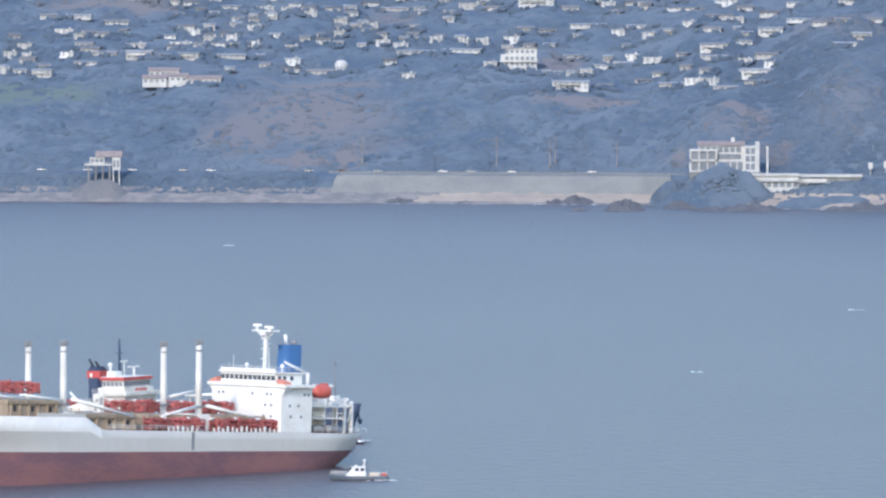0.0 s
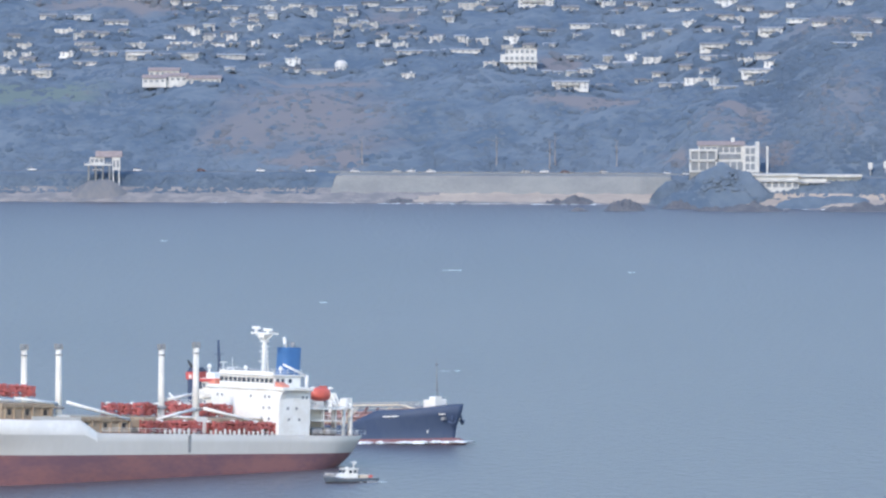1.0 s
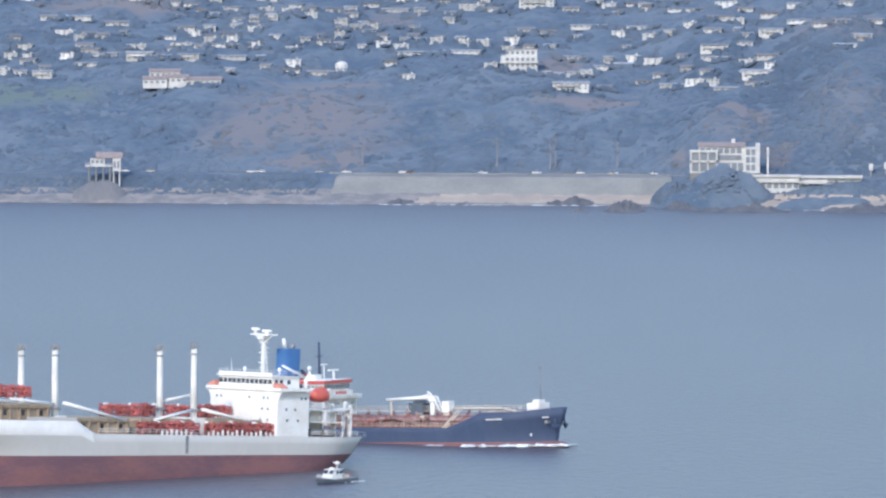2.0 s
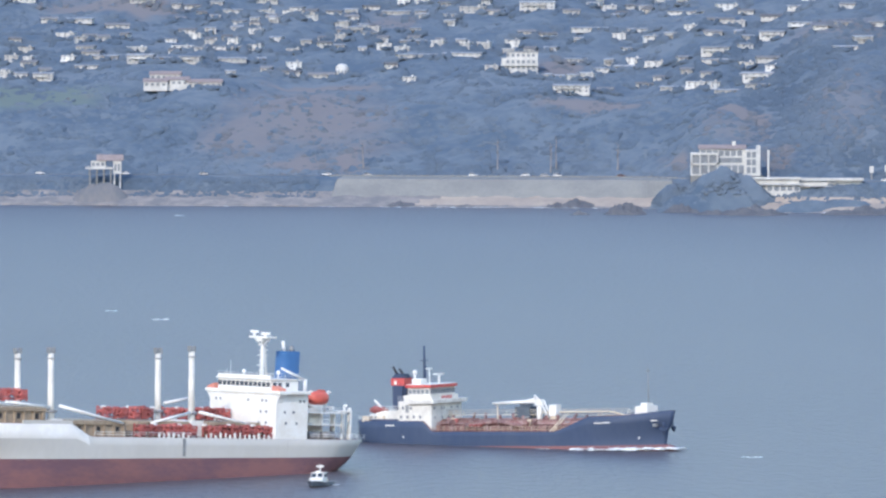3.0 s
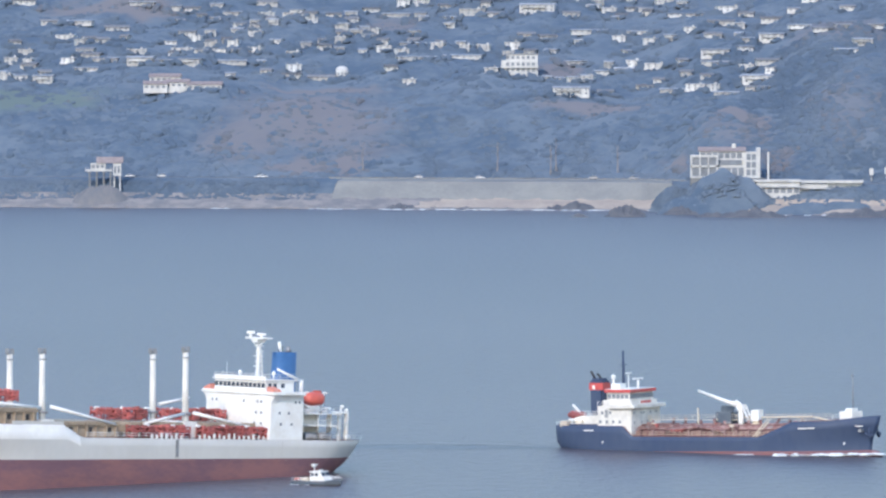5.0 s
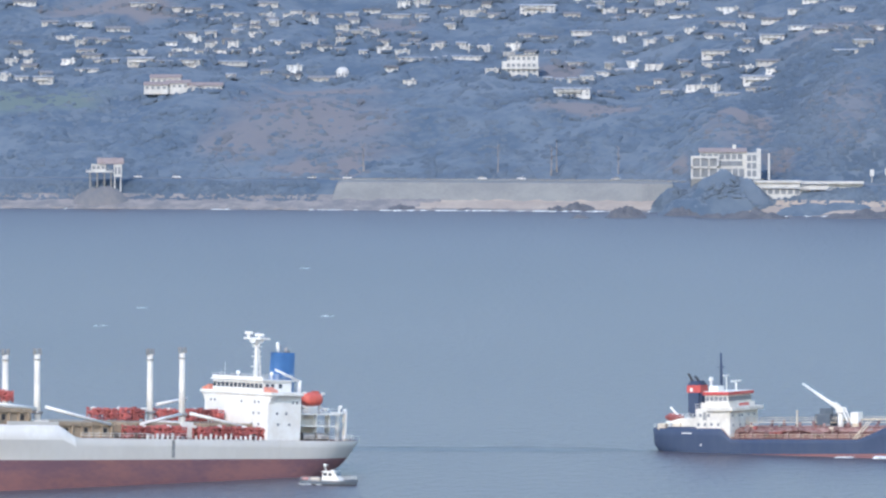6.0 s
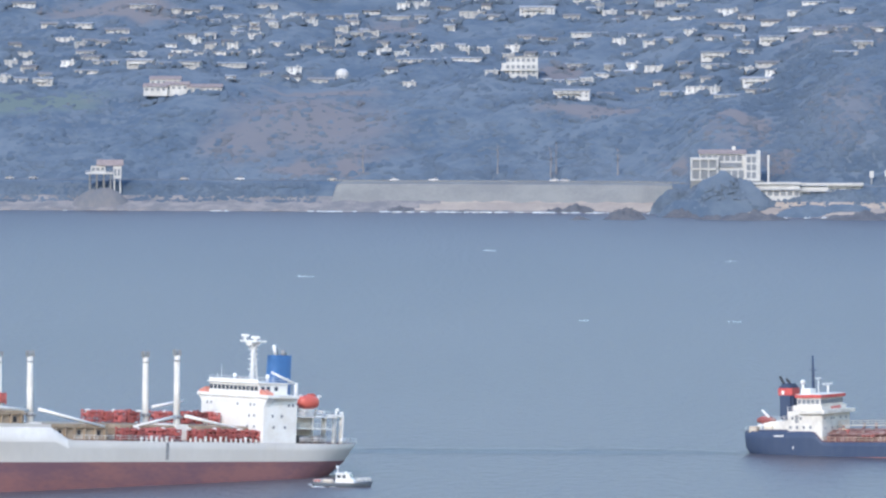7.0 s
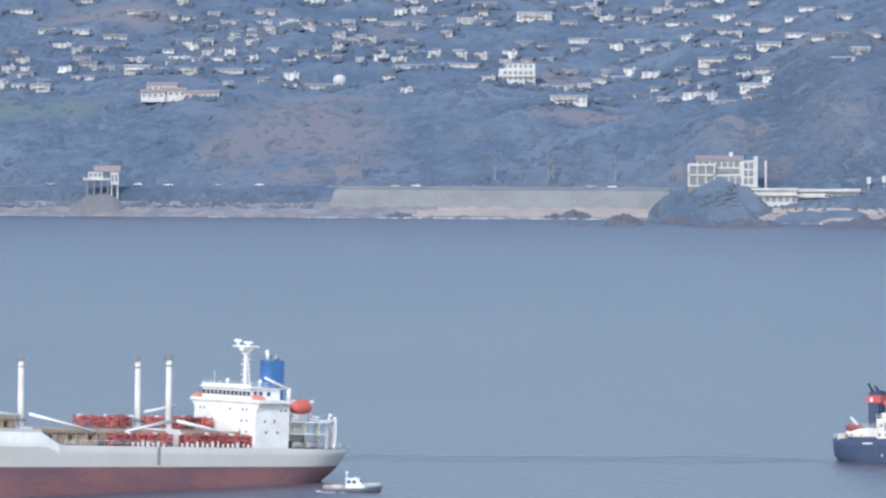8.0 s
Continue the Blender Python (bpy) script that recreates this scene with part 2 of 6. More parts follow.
def prism(bm, outline, x0, x1, axis="x"):
    """A closed outline of (u, v) swept along an axis."""
    def at(s, u, v):
        return (s, u, v) if axis == "x" else (u, s, v)
    a = [bm.verts.new(at(x0, u, v)) for u, v in outline]
    b = [bm.verts.new(at(x1, u, v)) for u, v in outline]
    k = len(a)
    for i in range(k):
        bm.faces.new((a[i], a[(i + 1) % k], b[(i + 1) % k], b[i]))
    bm.faces.new(a[::-1])
    bm.faces.new(b)


def mesh(name, bm, mats):
    bmesh.ops.recalc_face_normals(bm, faces=bm.faces)
    me = bpy.data.meshes.new(name)
    bm.to_mesh(me)
    bm.free()
    for m in (mats if isinstance(mats, (list, tuple)) else [mats]):
        me.materials.append(m)
    return me


def part(name, bm, material, parent, label="", at=None):
    ob = new(name, bm if isinstance(bm, bpy.types.Mesh) else mesh(name, bm, material))
    ob.parent = parent
    if at is not None:
        ob.matrix_basis = at
    return tagged(ob, label) if label else ob


def thing(name, m, label, category, group="", kind=""):
    ob = new(name)
    ob.empty_display_size = 0.5
    ob.matrix_basis = m
    return tagged(ob, label, category, group, kind)


def boxes(*spans):
    bm = bmesh.new()
    for s in spans:
        box(bm, *s)
    return bm


def rods(*bars):
    bm = bmesh.new()
    for b in bars:
        rod(bm, *b)
    return bm


def bevelled(bm, w):
    bmesh.ops.bevel(bm, geom=bm.edges[:], offset=w, segments=2, affect="EDGES")
    return bm


def ease(v):
    v = min(1.0, max(0.0, v))
    return v * v * (3 - 2 * v)


# ---- sea and land ----
def sea():
    bm = bmesh.new()
    v = [bm.verts.new(c) for c in ((-9000, -9000, 0), (9000, -9000, 0), (9000, 9000, 0), (-9000, 9000, 0))]
    bm.faces.new(v)
    tagged(new("water", mesh("water", bm, SEA)), "wind-ruffled blue-grey sea of a wide bay", "sea", kind="structure")


def shore(x):
    return 4445 - 0.2 * x - 70 * ease((x - 95) / 55)


REACH = (-200, -40, 0, 8, 22, 30, 40, 56, 64, 150, 190, 330, 520, 760)
RISE = (-16, -6, 0, 2.2, 5.0, 12, 14.5, 14.5, 17, 47, 55, 80, 110, 150)


def ground(x, y):
    far = y - shore(x)
    d = far + 6 * math.sin(x / 37) * ease((far - 60) / 60)
    z = float(np.interp(d, REACH, RISE))
    w = ease((d - 60) / 60)
    z += w * (2.2 * math.sin(x / 23 + y / 41) + 1.6 * math.sin(x / 11 - y / 19))
    z += 14 * ease((y - 4880) / 110)
    return z + 14 * ease((x - 160) / 45) * ease((d - 58) / 50)


def rough_noise(x, y, s):
    return noise.noise((x / s, y / s, 3.7))


# open ground on the western and eastern slopes: across, back from the shore, half width, half depth, bareness, 0 earth or 1 grass
BARE_WEST = (
    (-66, 147, 42, 55, 0.55, 0), (-103, 113, 24, 36, 0.5, 0), (-64, 214, 32, 9, 0.8, 0), (-42, 93, 20, 20, 0.35, 0), (-215, 178, 38, 34, 0.75, 1), (-185, 176, 8, 7, 0.9, 0),
    (-182, 430, 38, 16, 0.8, 0), (-29, 405, 17, 34, 0.6, 0), (-72, 70, 14, 13, 1.0, 0), (-51, 74, 6, 17, 1.0, 0))
BARE_EAST = (
    (62, 258, 14, 22, 0.9, 0), (75, 152, 30, 11, 1.0, 0), (150, 153, 15, 8, 1.1, 0), (147, 128, 20, 20, 0.35, 0),
    (205, 305, 24, 45, 0.5, 0), (203, 131, 20, 50, 0.3, 0), (117, 76, 8, 12, 0.8, 0), (166, 87, 8, 13, 0.6, 0))


def bare(x, y):
    """How bare the slope is here: earth, grass."""
    d = y - shore(x)
    x, d = x + 9 * rough_noise(y, x, 17) + 3 * rough_noise(y, x, 5), d + 13 * rough_noise(x, y, 15) + 4 * rough_noise(x, y, 6)
    found = [0.0, 0.0]
    for cx, cd, w, h, much, kind in (BARE_WEST if x < 15 else BARE_EAST):
        far = math.hypot((x - cx) / w, (d - cd) / h)
        if far < 1.3:
            found[kind] = max(found[kind], much * (1 - ease((far - 0.45) / 0.85)))
    return found


def cover(x, y):
    """Which ground lies here: 0 the wooded slope, 1 sand, 2 asphalt, 3 pale rock."""
    d = y - shore(x)
    if 41 <= d <= 55:
        return 2
    if d < 24:
        return 1 if x > -14 + 1.6 * (d - 10) + 9 * rough_noise(x, y, 9) and d > 3 else 3
    return 0


def land():
    xs = np.concatenate([np.linspace(-1500, -280, 16), np.linspace(-260, 260, 150), np.linspace(280, 1500, 16)])
    ds = np.concatenate([[-160, -60, -20, -6], np.arange(0, 60, 3.5), np.arange(60, 560, 6), [600, 700, 760]])
    bm = bmesh.new()
    layers = [bm.verts.layers.float.new(k) for k in ("earth", "grass")]
    rows = []
    for x in xs:
        col = []
        for d in ds:
            y = shore(x) + d
            z = ground(x, y)
            if d > 58:
                z += 1.2 * rough_noise(x, y, 9)
            elif 0 <= d < 24:
                z += 0.8 * rough_noise(x, y, 6)
            v = bm.verts.new((x, y, z))
            if d > 57:
                v[layers[0]], v[layers[1]] = bare(x, y)
            col.append(v)
        rows.append(col)
    for i in range(len(xs) - 1):
        for j in range(len(ds) - 1):
            f = bm.faces.new((rows[i][j], rows[i + 1][j], rows[i + 1][j + 1], rows[i][j + 1]))
            c = f.calc_center_median()
            f.material_index = cover(c.x, c.y)
            f.smooth = True
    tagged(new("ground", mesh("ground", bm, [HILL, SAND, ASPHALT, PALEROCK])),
           "wooded haze-tinted coastal hillside above a shore road and beach", "hillside", kind="structure")


def seawall():
    """The sloped concrete bank under the shore road."""
    bm = bmesh.new()
    low, high, back = [], [], []
    for k in range(61):
        x = -66 + k * 3.0
        lift = ease((x + 66) / 14)
        y = shore(x)
        low.append(bm.verts.new((x, y + 20.5, 4.2)))
        high.append(bm.verts.new((x + 4 * (1 - lift), y + 29 + 5 * (1 - lift), 2.6 + 10.8 * max(lift, 0.02))))
        back.append(bm.verts.new((x + 4 * (1 - lift), y + 41, 2.6 + 11.9 * max(lift, 0.02))))
    for a, b in ((low, high), (high, back)):
        for i in range(60):
            bm.faces.new((a[i], a[i + 1], b[i + 1], b[i]))
    tagged(new("trim_seawall", mesh("trim_seawall", bm, CONCRETE)), "weathered concrete bank under the shore road", "sea wall", kind="structure")
    bm = bmesh.new()
    for k in range(56):
        x = -58 + k * 3.2
        box(bm, x, x + 2.7, shore(x) + 39.6, shore(x) + 40.0, 14.3, 15.1)
    tagged(new("trim_parapet", mesh("trim_parapet", bm, CONCRETE)), "low concrete parapet along the shore road", "parapet", kind="structure")


def near_hill():
    """The ground that the camera stands on, falling away before it."""
    bm = bmesh.new()
    rows = []
    for i in range(25):
        y = -400 + i * 20
        col = []
        for j in range(25):
            x = -300 + j * 25
            z = 117.4 - 0.0004 * x * x
            z -= max(0.0, y + 1) * 1.15 if y > 0 else 0.0
            col.append(bm.verts.new((x, y, max(z, -8) + 0.5 * rough_noise(x, y, 30))))
        rows.append(col)
    for i in range(24):
        for j in range(24):
            bm.faces.new((rows[i][j], rows[i][j + 1], rows[i + 1][j + 1], rows[i + 1][j])).smooth = True
    tagged(new("ground_headland", mesh("ground_headland", bm, GRASS)), "grassy brow of the near headland", "headland", kind="structure")


sea()
land()
seawall()
near_hill()


# ---- ships ----
def hull(xa, xf, half, deck, levels, paint, full_aft, full_fore, transom, depth=-3.0, tilt=0.0, bands=(0.35, 0.7, 1.0), lit_from=None):
    """A ship's shell. xa, xf: the aft and fore end by height; deck: its edge by station; paint: height of the colour line."""
    bm = bmesh.new()
    us = [0, 0.01, 0.025, 0.05, 0.09, 0.14, 0.2, 0.225, 0.235, 0.245, 0.255, 0.265, 0.275, 0.285, 0.34, 0.42, 0.5, 0.56, 0.6, 0.62, 0.63, 0.64, 0.648, 0.656, 0.664, 0.672, 0.685, 0.72, 0.77, 0.82, 0.86, 0.9, 0.93, 0.955, 0.975, 0.99, 1.0]
    sides = []
    for s in (1, -1):
        grid = []
        for u in us:
            top = deck(xa(8) + u * (xf(8) - xa(8)))
            col = []
            at = xa(8) + u * (xf(8) - xa(8))
            line = paint + tilt * at
            zs = [z if z <= 0 else z * line / paint for z in levels] + [line + (top - line) * k for k in bands]
            for z in zs:
                x = xa(z) + u * (xf(z) - xa(z))
                k = 1.0
                low = ease((z - depth) / (paint - depth + 0.01))
                if u < full_aft:
                    t = u / full_aft
                    w0 = transom * (0.25 + 0.75 * low)
                    k = w0 + (1 - w0) * (1 - (1 - t) ** 2.4)
                if u > full_fore:
                    t = (u - full_fore) / (1 - full_fore)
                    flare = 2.0 + 1.6 * ease((z - paint) / max(0.1, top - paint))
                    k = max(0.0, 1 - t ** flare)
                if z < 0:
                    k *= 0.97
                col.append(bm.verts.new((x, s * half * k, z)))
            grid.append(col)
        sides.append(grid)
        for i in range(len(us) - 1):
            for j in range(len(grid[0]) - 1):
                f = bm.faces.new((grid[i][j], grid[i + 1][j], grid[i + 1][j + 1], grid[i][j + 1]))
                f.material_index = 1 if j < len(levels) - 1 else 0
                # top row forward takes the painted-in brighter tone
                if lit_from is not None and j == len(grid[0]) - 2 and f.calc_center_median().x > lit_from:
                    f.material_index = 3
                f.smooth = True
    a, b = sides
    for j in range(len(a[0]) - 1):
        f = bm.faces.new((a[0][j], a[0][j + 1], b[0][j + 1], b[0][j]))
        f.material_index = 1 if j < len(levels) - 1 else 0
    for i in range(len(us) - 1):
        f = bm.faces.new((a[i][-1], a[i + 1][-1], b[i + 1][-1], b[i][-1]))
        f.material_index = 2
    bmesh.ops.remove_doubles(bm, verts=bm.verts, dist=0.001)
    return bm


def window_mesh(name, w, h, deep=0.12, material=None):
    bm = bmesh.new()
    box(bm, -0.03, deep, -w / 2, w / 2, -h / 2, h / 2)
    return mesh(name, bm, material or GLASS)


def railing(parent, pts, height=1.1, mat_=None, step=2.2, label="white pipe handrail"):
    """A rail of posts and bars along points."""
    bm = bmesh.new()
    for a, b in zip(pts, pts[1:]):
        a, b = Vector(a), Vector(b)
        k = max(1, int((b - a).length / step))
        for i in range(k + 1):
            p = a.lerp(b, i / k)
            rod(bm, p, p + Vector((0, 0, height)), 0.05, n=4)
        for h in (0.5, 1.0):
            rod(bm, a + Vector((0, 0, height * h)), b + Vector((0, 0, height * h)), 0.05, n=4)
    return part("railing", bm, mat_ or WHITE, parent, label)


def gear_rack(rng, n):
    """Red cargo gear: a frame with crossbars, rollers and odd blocks."""
    bm = bmesh.new()
    for x in (0.15, 3.35):
        for y in (-1.1, 1.1):
            box(bm, x - 0.14, x + 0.14, y - 0.14, y + 0.14, 0, 2.6 + rng.uniform(-0.5, 0.6))
    for z in (0.5, 1.5, 2.5):
        for y in (-1.1, 1.1):
            rod(bm, (0, y, z + rng.uniform(-0.2, 0.2)), (3.5, y, z + rng.uniform(-0.2, 0.2)), 0.2, n=6)
    for k in range(n):
        x, z = rng.uniform(0.3, 3.2), rng.uniform(0.4, 2.8)
        rod(bm, (x, -1.3, z), (x + rng.uniform(-0.5, 0.5), 1.3, z + rng.uniform(-0.3, 0.3)), rng.uniform(0.14, 0.34), n=7)
    for k in range(3):
        x, z = rng.uniform(0.3, 2.6), rng.uniform(0.2, 1.8)
        box(bm, x, x + rng.uniform(0.4, 0.9), -1.2, 1.2, z, z + rng.uniform(0.4, 0.9))
    return mesh("gear_rack", bm, RED)


def freighter():
    """Grey bulk carrier riding high, superstructure aft; forward is +x, port is +y."""
    rng = random.Random(4)
    ship = thing("cargo_ship", pose(-46.6, 2095.5, 0, 0, -2.0, 225), "pale grey bulk carrier with rust-red bottom and white king posts", "ship")

    def deck(x):
        return 9.5 + 2.9 * min(1.0, max(0.0, (x - 57.3) / 4.0))

    def aft(z):
        return float(np.interp(z, (-4, 0, 5.1, 9.5, 16), (-19, -24, -29.5, -33, -34)))

    def fore(z):
        return float(np.interp(z, (-4, 0, 5, 14, 18), (104, 106, 108, 115, 118)))
    part("hull", hull(aft, fore, 12, deck, (-4, -2, 0, 1.6, 3.4, 5.1), 5.1, 0.13, 0.68, 0.45, -4, -0.0115, (0.3, 0.58, 1.0), 58.0), [GREY, ANTIFOUL, DECKRED, LITHULL], ship,
         "pale grey topsides over faded rust-red bottom paint")
    part("draught_mark", boxes((28.4, 29.3, 11.9, 12.06, 5.2, 9.3)), STEEL, ship, "dark vertical scrape on the hull side")
    part("draught_mark", boxes((-3.5, -3.3, 11.9, 12.03, 6.0, 9.2)), GREY, ship, "faint vertical scrape on the hull side")
    # bulwark on the raised forecastle
    for y in (11.7, -11.95):
        part("bulwark", boxes((63, 78, y, y + 0.25, 12.3, 13.2)), GREY, ship)
    for x0, x1 in ((-28, -11), (24.5, 56)):
        railing(ship, [(x0, 11.6, 9.5), (x1, 11.6, 9.5)], 1.2)
    railing(ship, [(-32.0, 4.5, 9.5), (-32.5, 0, 9.5), (-32.0, -4.5, 9.5)], 1.2)
    railing(ship, [(-32, 4.6, 9.5), (-29.5, 7.5, 9.5), (-26.5, 9.6, 9.5)], 1.2)
    # washport plates along the deck edge
    for k in range(22):
        x = 0.5 + k * 1.5 + (4 if k > 14 else 0)
        part("deck_stanchion", boxes((x, x + rng.uniform(0.25, 0.7), 11.4, 11.6, 9.5, 10.2 + rng.uniform(0, 0.7))), WHITE, ship)
    # hatches
    for x0, x1 in ((2, 18), (24, 40), (43.5, 60), (68, 84)):
        z = deck((x0 + x1) / 2) - 0.05
        coaming = part("hatch_coaming", boxes((x0, x1, -8, 8, z, z + 3.2)), TAN, ship, "ochre hatch coaming with stiffeners")
        for k in range(6):
            x = x0 + 1 + k * (x1 - x0 - 2) / 5
            part("stiffener", boxes((x - 0.15, x + 0.15, -8.5, 8.5, z, z + 2.8)), TAN, coaming)
        part("coaming_rim", boxes((x0 - 0.3, x1 + 0.3, -8.6, 8.6, z + 2.8, z + 3.1)), TAN, coaming)
        for k in range(3):
            x = x0 + 2.6 + k * (x1 - x0 - 5) / 2
            part("opening", boxes((x - 0.5, x + 0.5, 8.0, 8.04, z + 1.0, z + 2.3)), BLACK, coaming, "dark opening in the coaming")
        for k in range(5):
            x = x0 + k * (x1 - x0) / 5
            part("hatch_cover", boxes((x + 0.1, x + (x1 - x0) / 5 - 0.1, -8.2, 8.2, z + 3.2, z + 3.7)), TAN, ship)
    racks = [gear_rack(rng, 15) for _ in range(5)]
    for k in range(12):
        x = -0.8 + k * 3.55
        if 19.2 < x < 21.2:
            continue
        part("gear_rack", racks[k % 5], None, ship, "dull red cargo gear rack", pose(x, 9.7, 9.55, rz=rng.uniform(-2, 2)))
    for k in range(10):
        x = 1.5 + k * 4.0
        if 18.4 < x < 23:
            continue
        part("gear_rack", racks[(k + 2) % 5], None, ship, "dull red cargo gear rack", pose(x, -4.5, 13.2, rz=rng.uniform(-3, 3)))
    for k in range(5):
        part("gear_rack", racks[k], None, ship, "dull red cargo gear rack", pose(70 + k * 3.8, 2.5, 17.3, rz=rng.uniform(-3, 3)))
    for k in range(11):
        x = 2 + k * 3.8
        y, z = ((9.7, 12.4) if k % 2 else (-4.5, 16.0))
        bm = bmesh.new()
        blob(bm, (x, y, z), (0.8, 0.6, 0.45), rng)
        part("tarpaulin_bundle", bm, WHITE, ship, "white covered winch on the gear")
    # king posts in pairs with their booms
    for x, tops in ((21.6, (30.8, 30.0)), (64.6, (29.8, 29.3))):
        base = 13.2
        part("mast_house", boxes((x - 1.8, x + 1.8, -8, 8, deck(x) - 0.1, base + 0.2)), WHITE, ship, "white winch house between the king posts")
        for y, top in zip((6, -6), tops):
            bm = rods(((x, y, base - 3), (x + 0.7, y, top - 1.2), 0.84, 0.66, 14))
            post = part("king_post", bm, WEATHERED, ship, "white tubular king post")
            x += 0.7
            bm = boxes((x - 0.75, x + 0.75, y - 0.75, y + 0.75, top - 2.6, top - 2.35), (x - 0.85, x - 0.6, y - 0.6, y + 0.6, top - 1.3, top + 0.1),
                       (x + 0.6, x + 0.85, y - 0.6, y + 0.6, top - 1.3, top + 0.1), (x - 0.85, x + 0.85, y - 0.3, y + 0.3, top - 1.3, top - 0.9))
            part("crosshead", bm, STEEL, post, "grey fork at the head of the post")
            x -= 0.7
            part("ladder", rods(((x - 0.9, y, base), (x - 0.1, y, top - 2.5), 0.09, 0.09, 4)), STEEL, post)
            part("collar", rods(((x, y, base + 1.6), (x, y, base + 2.3), 1.3, 1.3, 14)), STEEL, post)
    for a, b in (((22.6, 6.6, 15.2), (36.5, 8.8, 12.8)), ((19.8, 6.6, 15.4), (4.0, 8.4, 12.4)), ((65.8, 6.6, 16.0), (80, 8.0, 17.2)),
                 ((62.8, 6.6, 16.4), (45, 8.6, 12.6)), ((19.5, -6.6, 17.0), (9.5, -7.5, 18.6)), ((65.8, -6.6, 16.0), (80, -8.0, 17.0))):
        part("boom", rods((a, b, 0.42, 0.3, 8)), WHITE, ship, "white cargo boom lowered to its rest")
    # superstructure
    bm = boxes((-9.6, 0.6, -11.9, 11.9, 9.4, 20.0))
    bevelled(bm, 0.12)
    house = part("superstructure", bm, WHITE, ship, "white slab-fronted deckhouse")
    pane = window_mesh("cabin_window", 0.55, 0.6, 0.12, PANES)
    side_pane = mesh("side_window", boxes((-0.28, 0.28, -0.03, 0.12, -0.3, 0.3)), PANES)
    for z, ys in ((18.4, (-9.5, -8.0, 2.0, 7.0, 8.4)), (15.8, (6.5, 8.5)), (13.2, (6.0, 8.5))):
        for y in ys:
            part("window", pane, None, house, at=pose(0.56, y, z))
    for z, xs in ((18.4, (-8.2, -7.0)), (15.8, (-5, -2.2)), (13.2, (-6, -2.6))):
        for x in xs:
            part("window", side_pane, None, house, at=pose(x, 11.87, z))
    bm = boxes((-9, 0.9, -13.4, 13.4, 20.0, 20.8))
    bevelled(bm, 0.1)
    part("bridge_wing", bm, WHITE, ship, "white bridge deck with overhanging wings")
    for s in (1, -1):
        bm = bmesh.new()
        prism(bm, [(s * 10.4, 20.8), (s * 12.8, 20.8), (s * 12.8, 21.2), (s * 10.4, 22.0)], -1.6, 0.7)
        part("wing_screen", bm, SALMON, ship, "orange canvas screen on the bridge wing")
        bm = bmesh.new()
        prism(bm, [(s * 11.85, 17.8), (s * 12.3, 18.9), (s * 13.3, 20.0), (s * 11.85, 20.0)], -1.4, 0.4)
        part("bracket", bm, WHITE, ship)
    bm = boxes((-8.5, 0.3, -9.4, 9.4, 20.8, 23.3))
    bevelled(bm, 0.1)
    bridge = part("wheelhouse", bm, WHITE, ship, "white wheelhouse with a band of windows")
    pane = window_mesh("bridge_window", 1.25, 1.1)
    for k in range(12):
        part("window", pane, None, bridge, at=pose(0.24, -8.6 + k * 1.56, 22.2))
    side = mesh("bridge_side_window", boxes((-0.5, 0.5, -0.03, 0.1, -0.5, 0.5)), GLASS)
    for x in (-1.0, -2.6, -5.0):
        part("window", side, None, bridge, at=pose(x, 9.36, 22.2))
    part("bridge_roof", boxes((-9, 0.7, -9.8, 9.8, 23.3, 23.6)), WHITE, ship)
    railing(ship, [(0.4, -9.4, 23.6), (0.4, 9.4, 23.6), (-8.6, 9.4, 23.6)], 1.2)
    for y, h in ((-6.5, 27.4), (-8, 25.4), (4, 25.6)):
        part("antenna", rods(((-1, y, 23.5), (-1, y, h), 0.09, 0.05, 5)), WHITE, ship)
    for x, y in ((-3, -4), (-5, 6)):
        bm = bmesh.new()
        rod(bm, (x, y, 23.5), (x, y, 24.6), 0.15)
        blob(bm, (x, y, 25.0), (0.5, 0.5, 0.55), rng, 2, 0.0)
        part("satellite_dome", bm, WHITE, ship)
    # radar mast
    mast = part("radar_mast", rods(((-5.2, 0, 23.5), (-5.0, 0, 33.4), 0.55, 0.4, 10), ((-6.6, 0, 23.5), (-5.5, 0, 32.6), 0.25, 0.2, 6)), WHITE, ship, "white radar mast with rungs")
    for k in range(6):
        part("rung", boxes((-6.4, -4.4, -0.35 - 0.6 * (k % 2), 0.35, 25.2 + k * 1.2, 25.45 + k * 1.2)), WHITE, mast)
    part("platform", boxes((-6.6, -3.6, -3.2, 3.2, 33.0, 33.4), (-6.4, -3.8, -1.0, 1.0, 32.2, 33.0)), WHITE, mast)
    part("stay", rods(((-5.0, 0, 31.0), (-5.0, 3.0, 33.1), 0.16, 0.16, 6), ((-5.0, 0, 31.0), (-5.0, -3.0, 33.1), 0.16, 0.16, 6)), WHITE, mast)
    for y, w, z in ((-2.0, 1.3, 34.2), (2.0, 1.5, 33.8)):
        part("radar_scanner", boxes((-4.4, -4.0, y - w, y + w, z, z + 0.6), (-4.5, -3.9, y - 0.2, y + 0.2, 33.3, z + 0.1)), WHITE, mast)
    for y in (-2.6, 0.0):
        part("signal_lamp", rods(((-5.2, y, 33.3), (-5.2, y, 34.6), 0.18)), STEEL, mast)
    # funnel on its casing
    part("engine_casing", bevelled(boxes((-20, -10, -5.5, 5.5, 9.4, 19.6)), 0.15), WHITE, ship, "white engine casing")
    bm = bmesh.new()
    ring = [(math.cos(k * math.tau / 24), math.sin(k * math.tau / 24)) for k in range(24)]
    lo = [bm.verts.new((-12.9 + 3.2 * abs(c) ** 0.7 * (1 if c > 0 else -1), 2.2 * abs(s) ** 0.7 * (1 if s > 0 else -1), 19.4)) for c, s in ring]
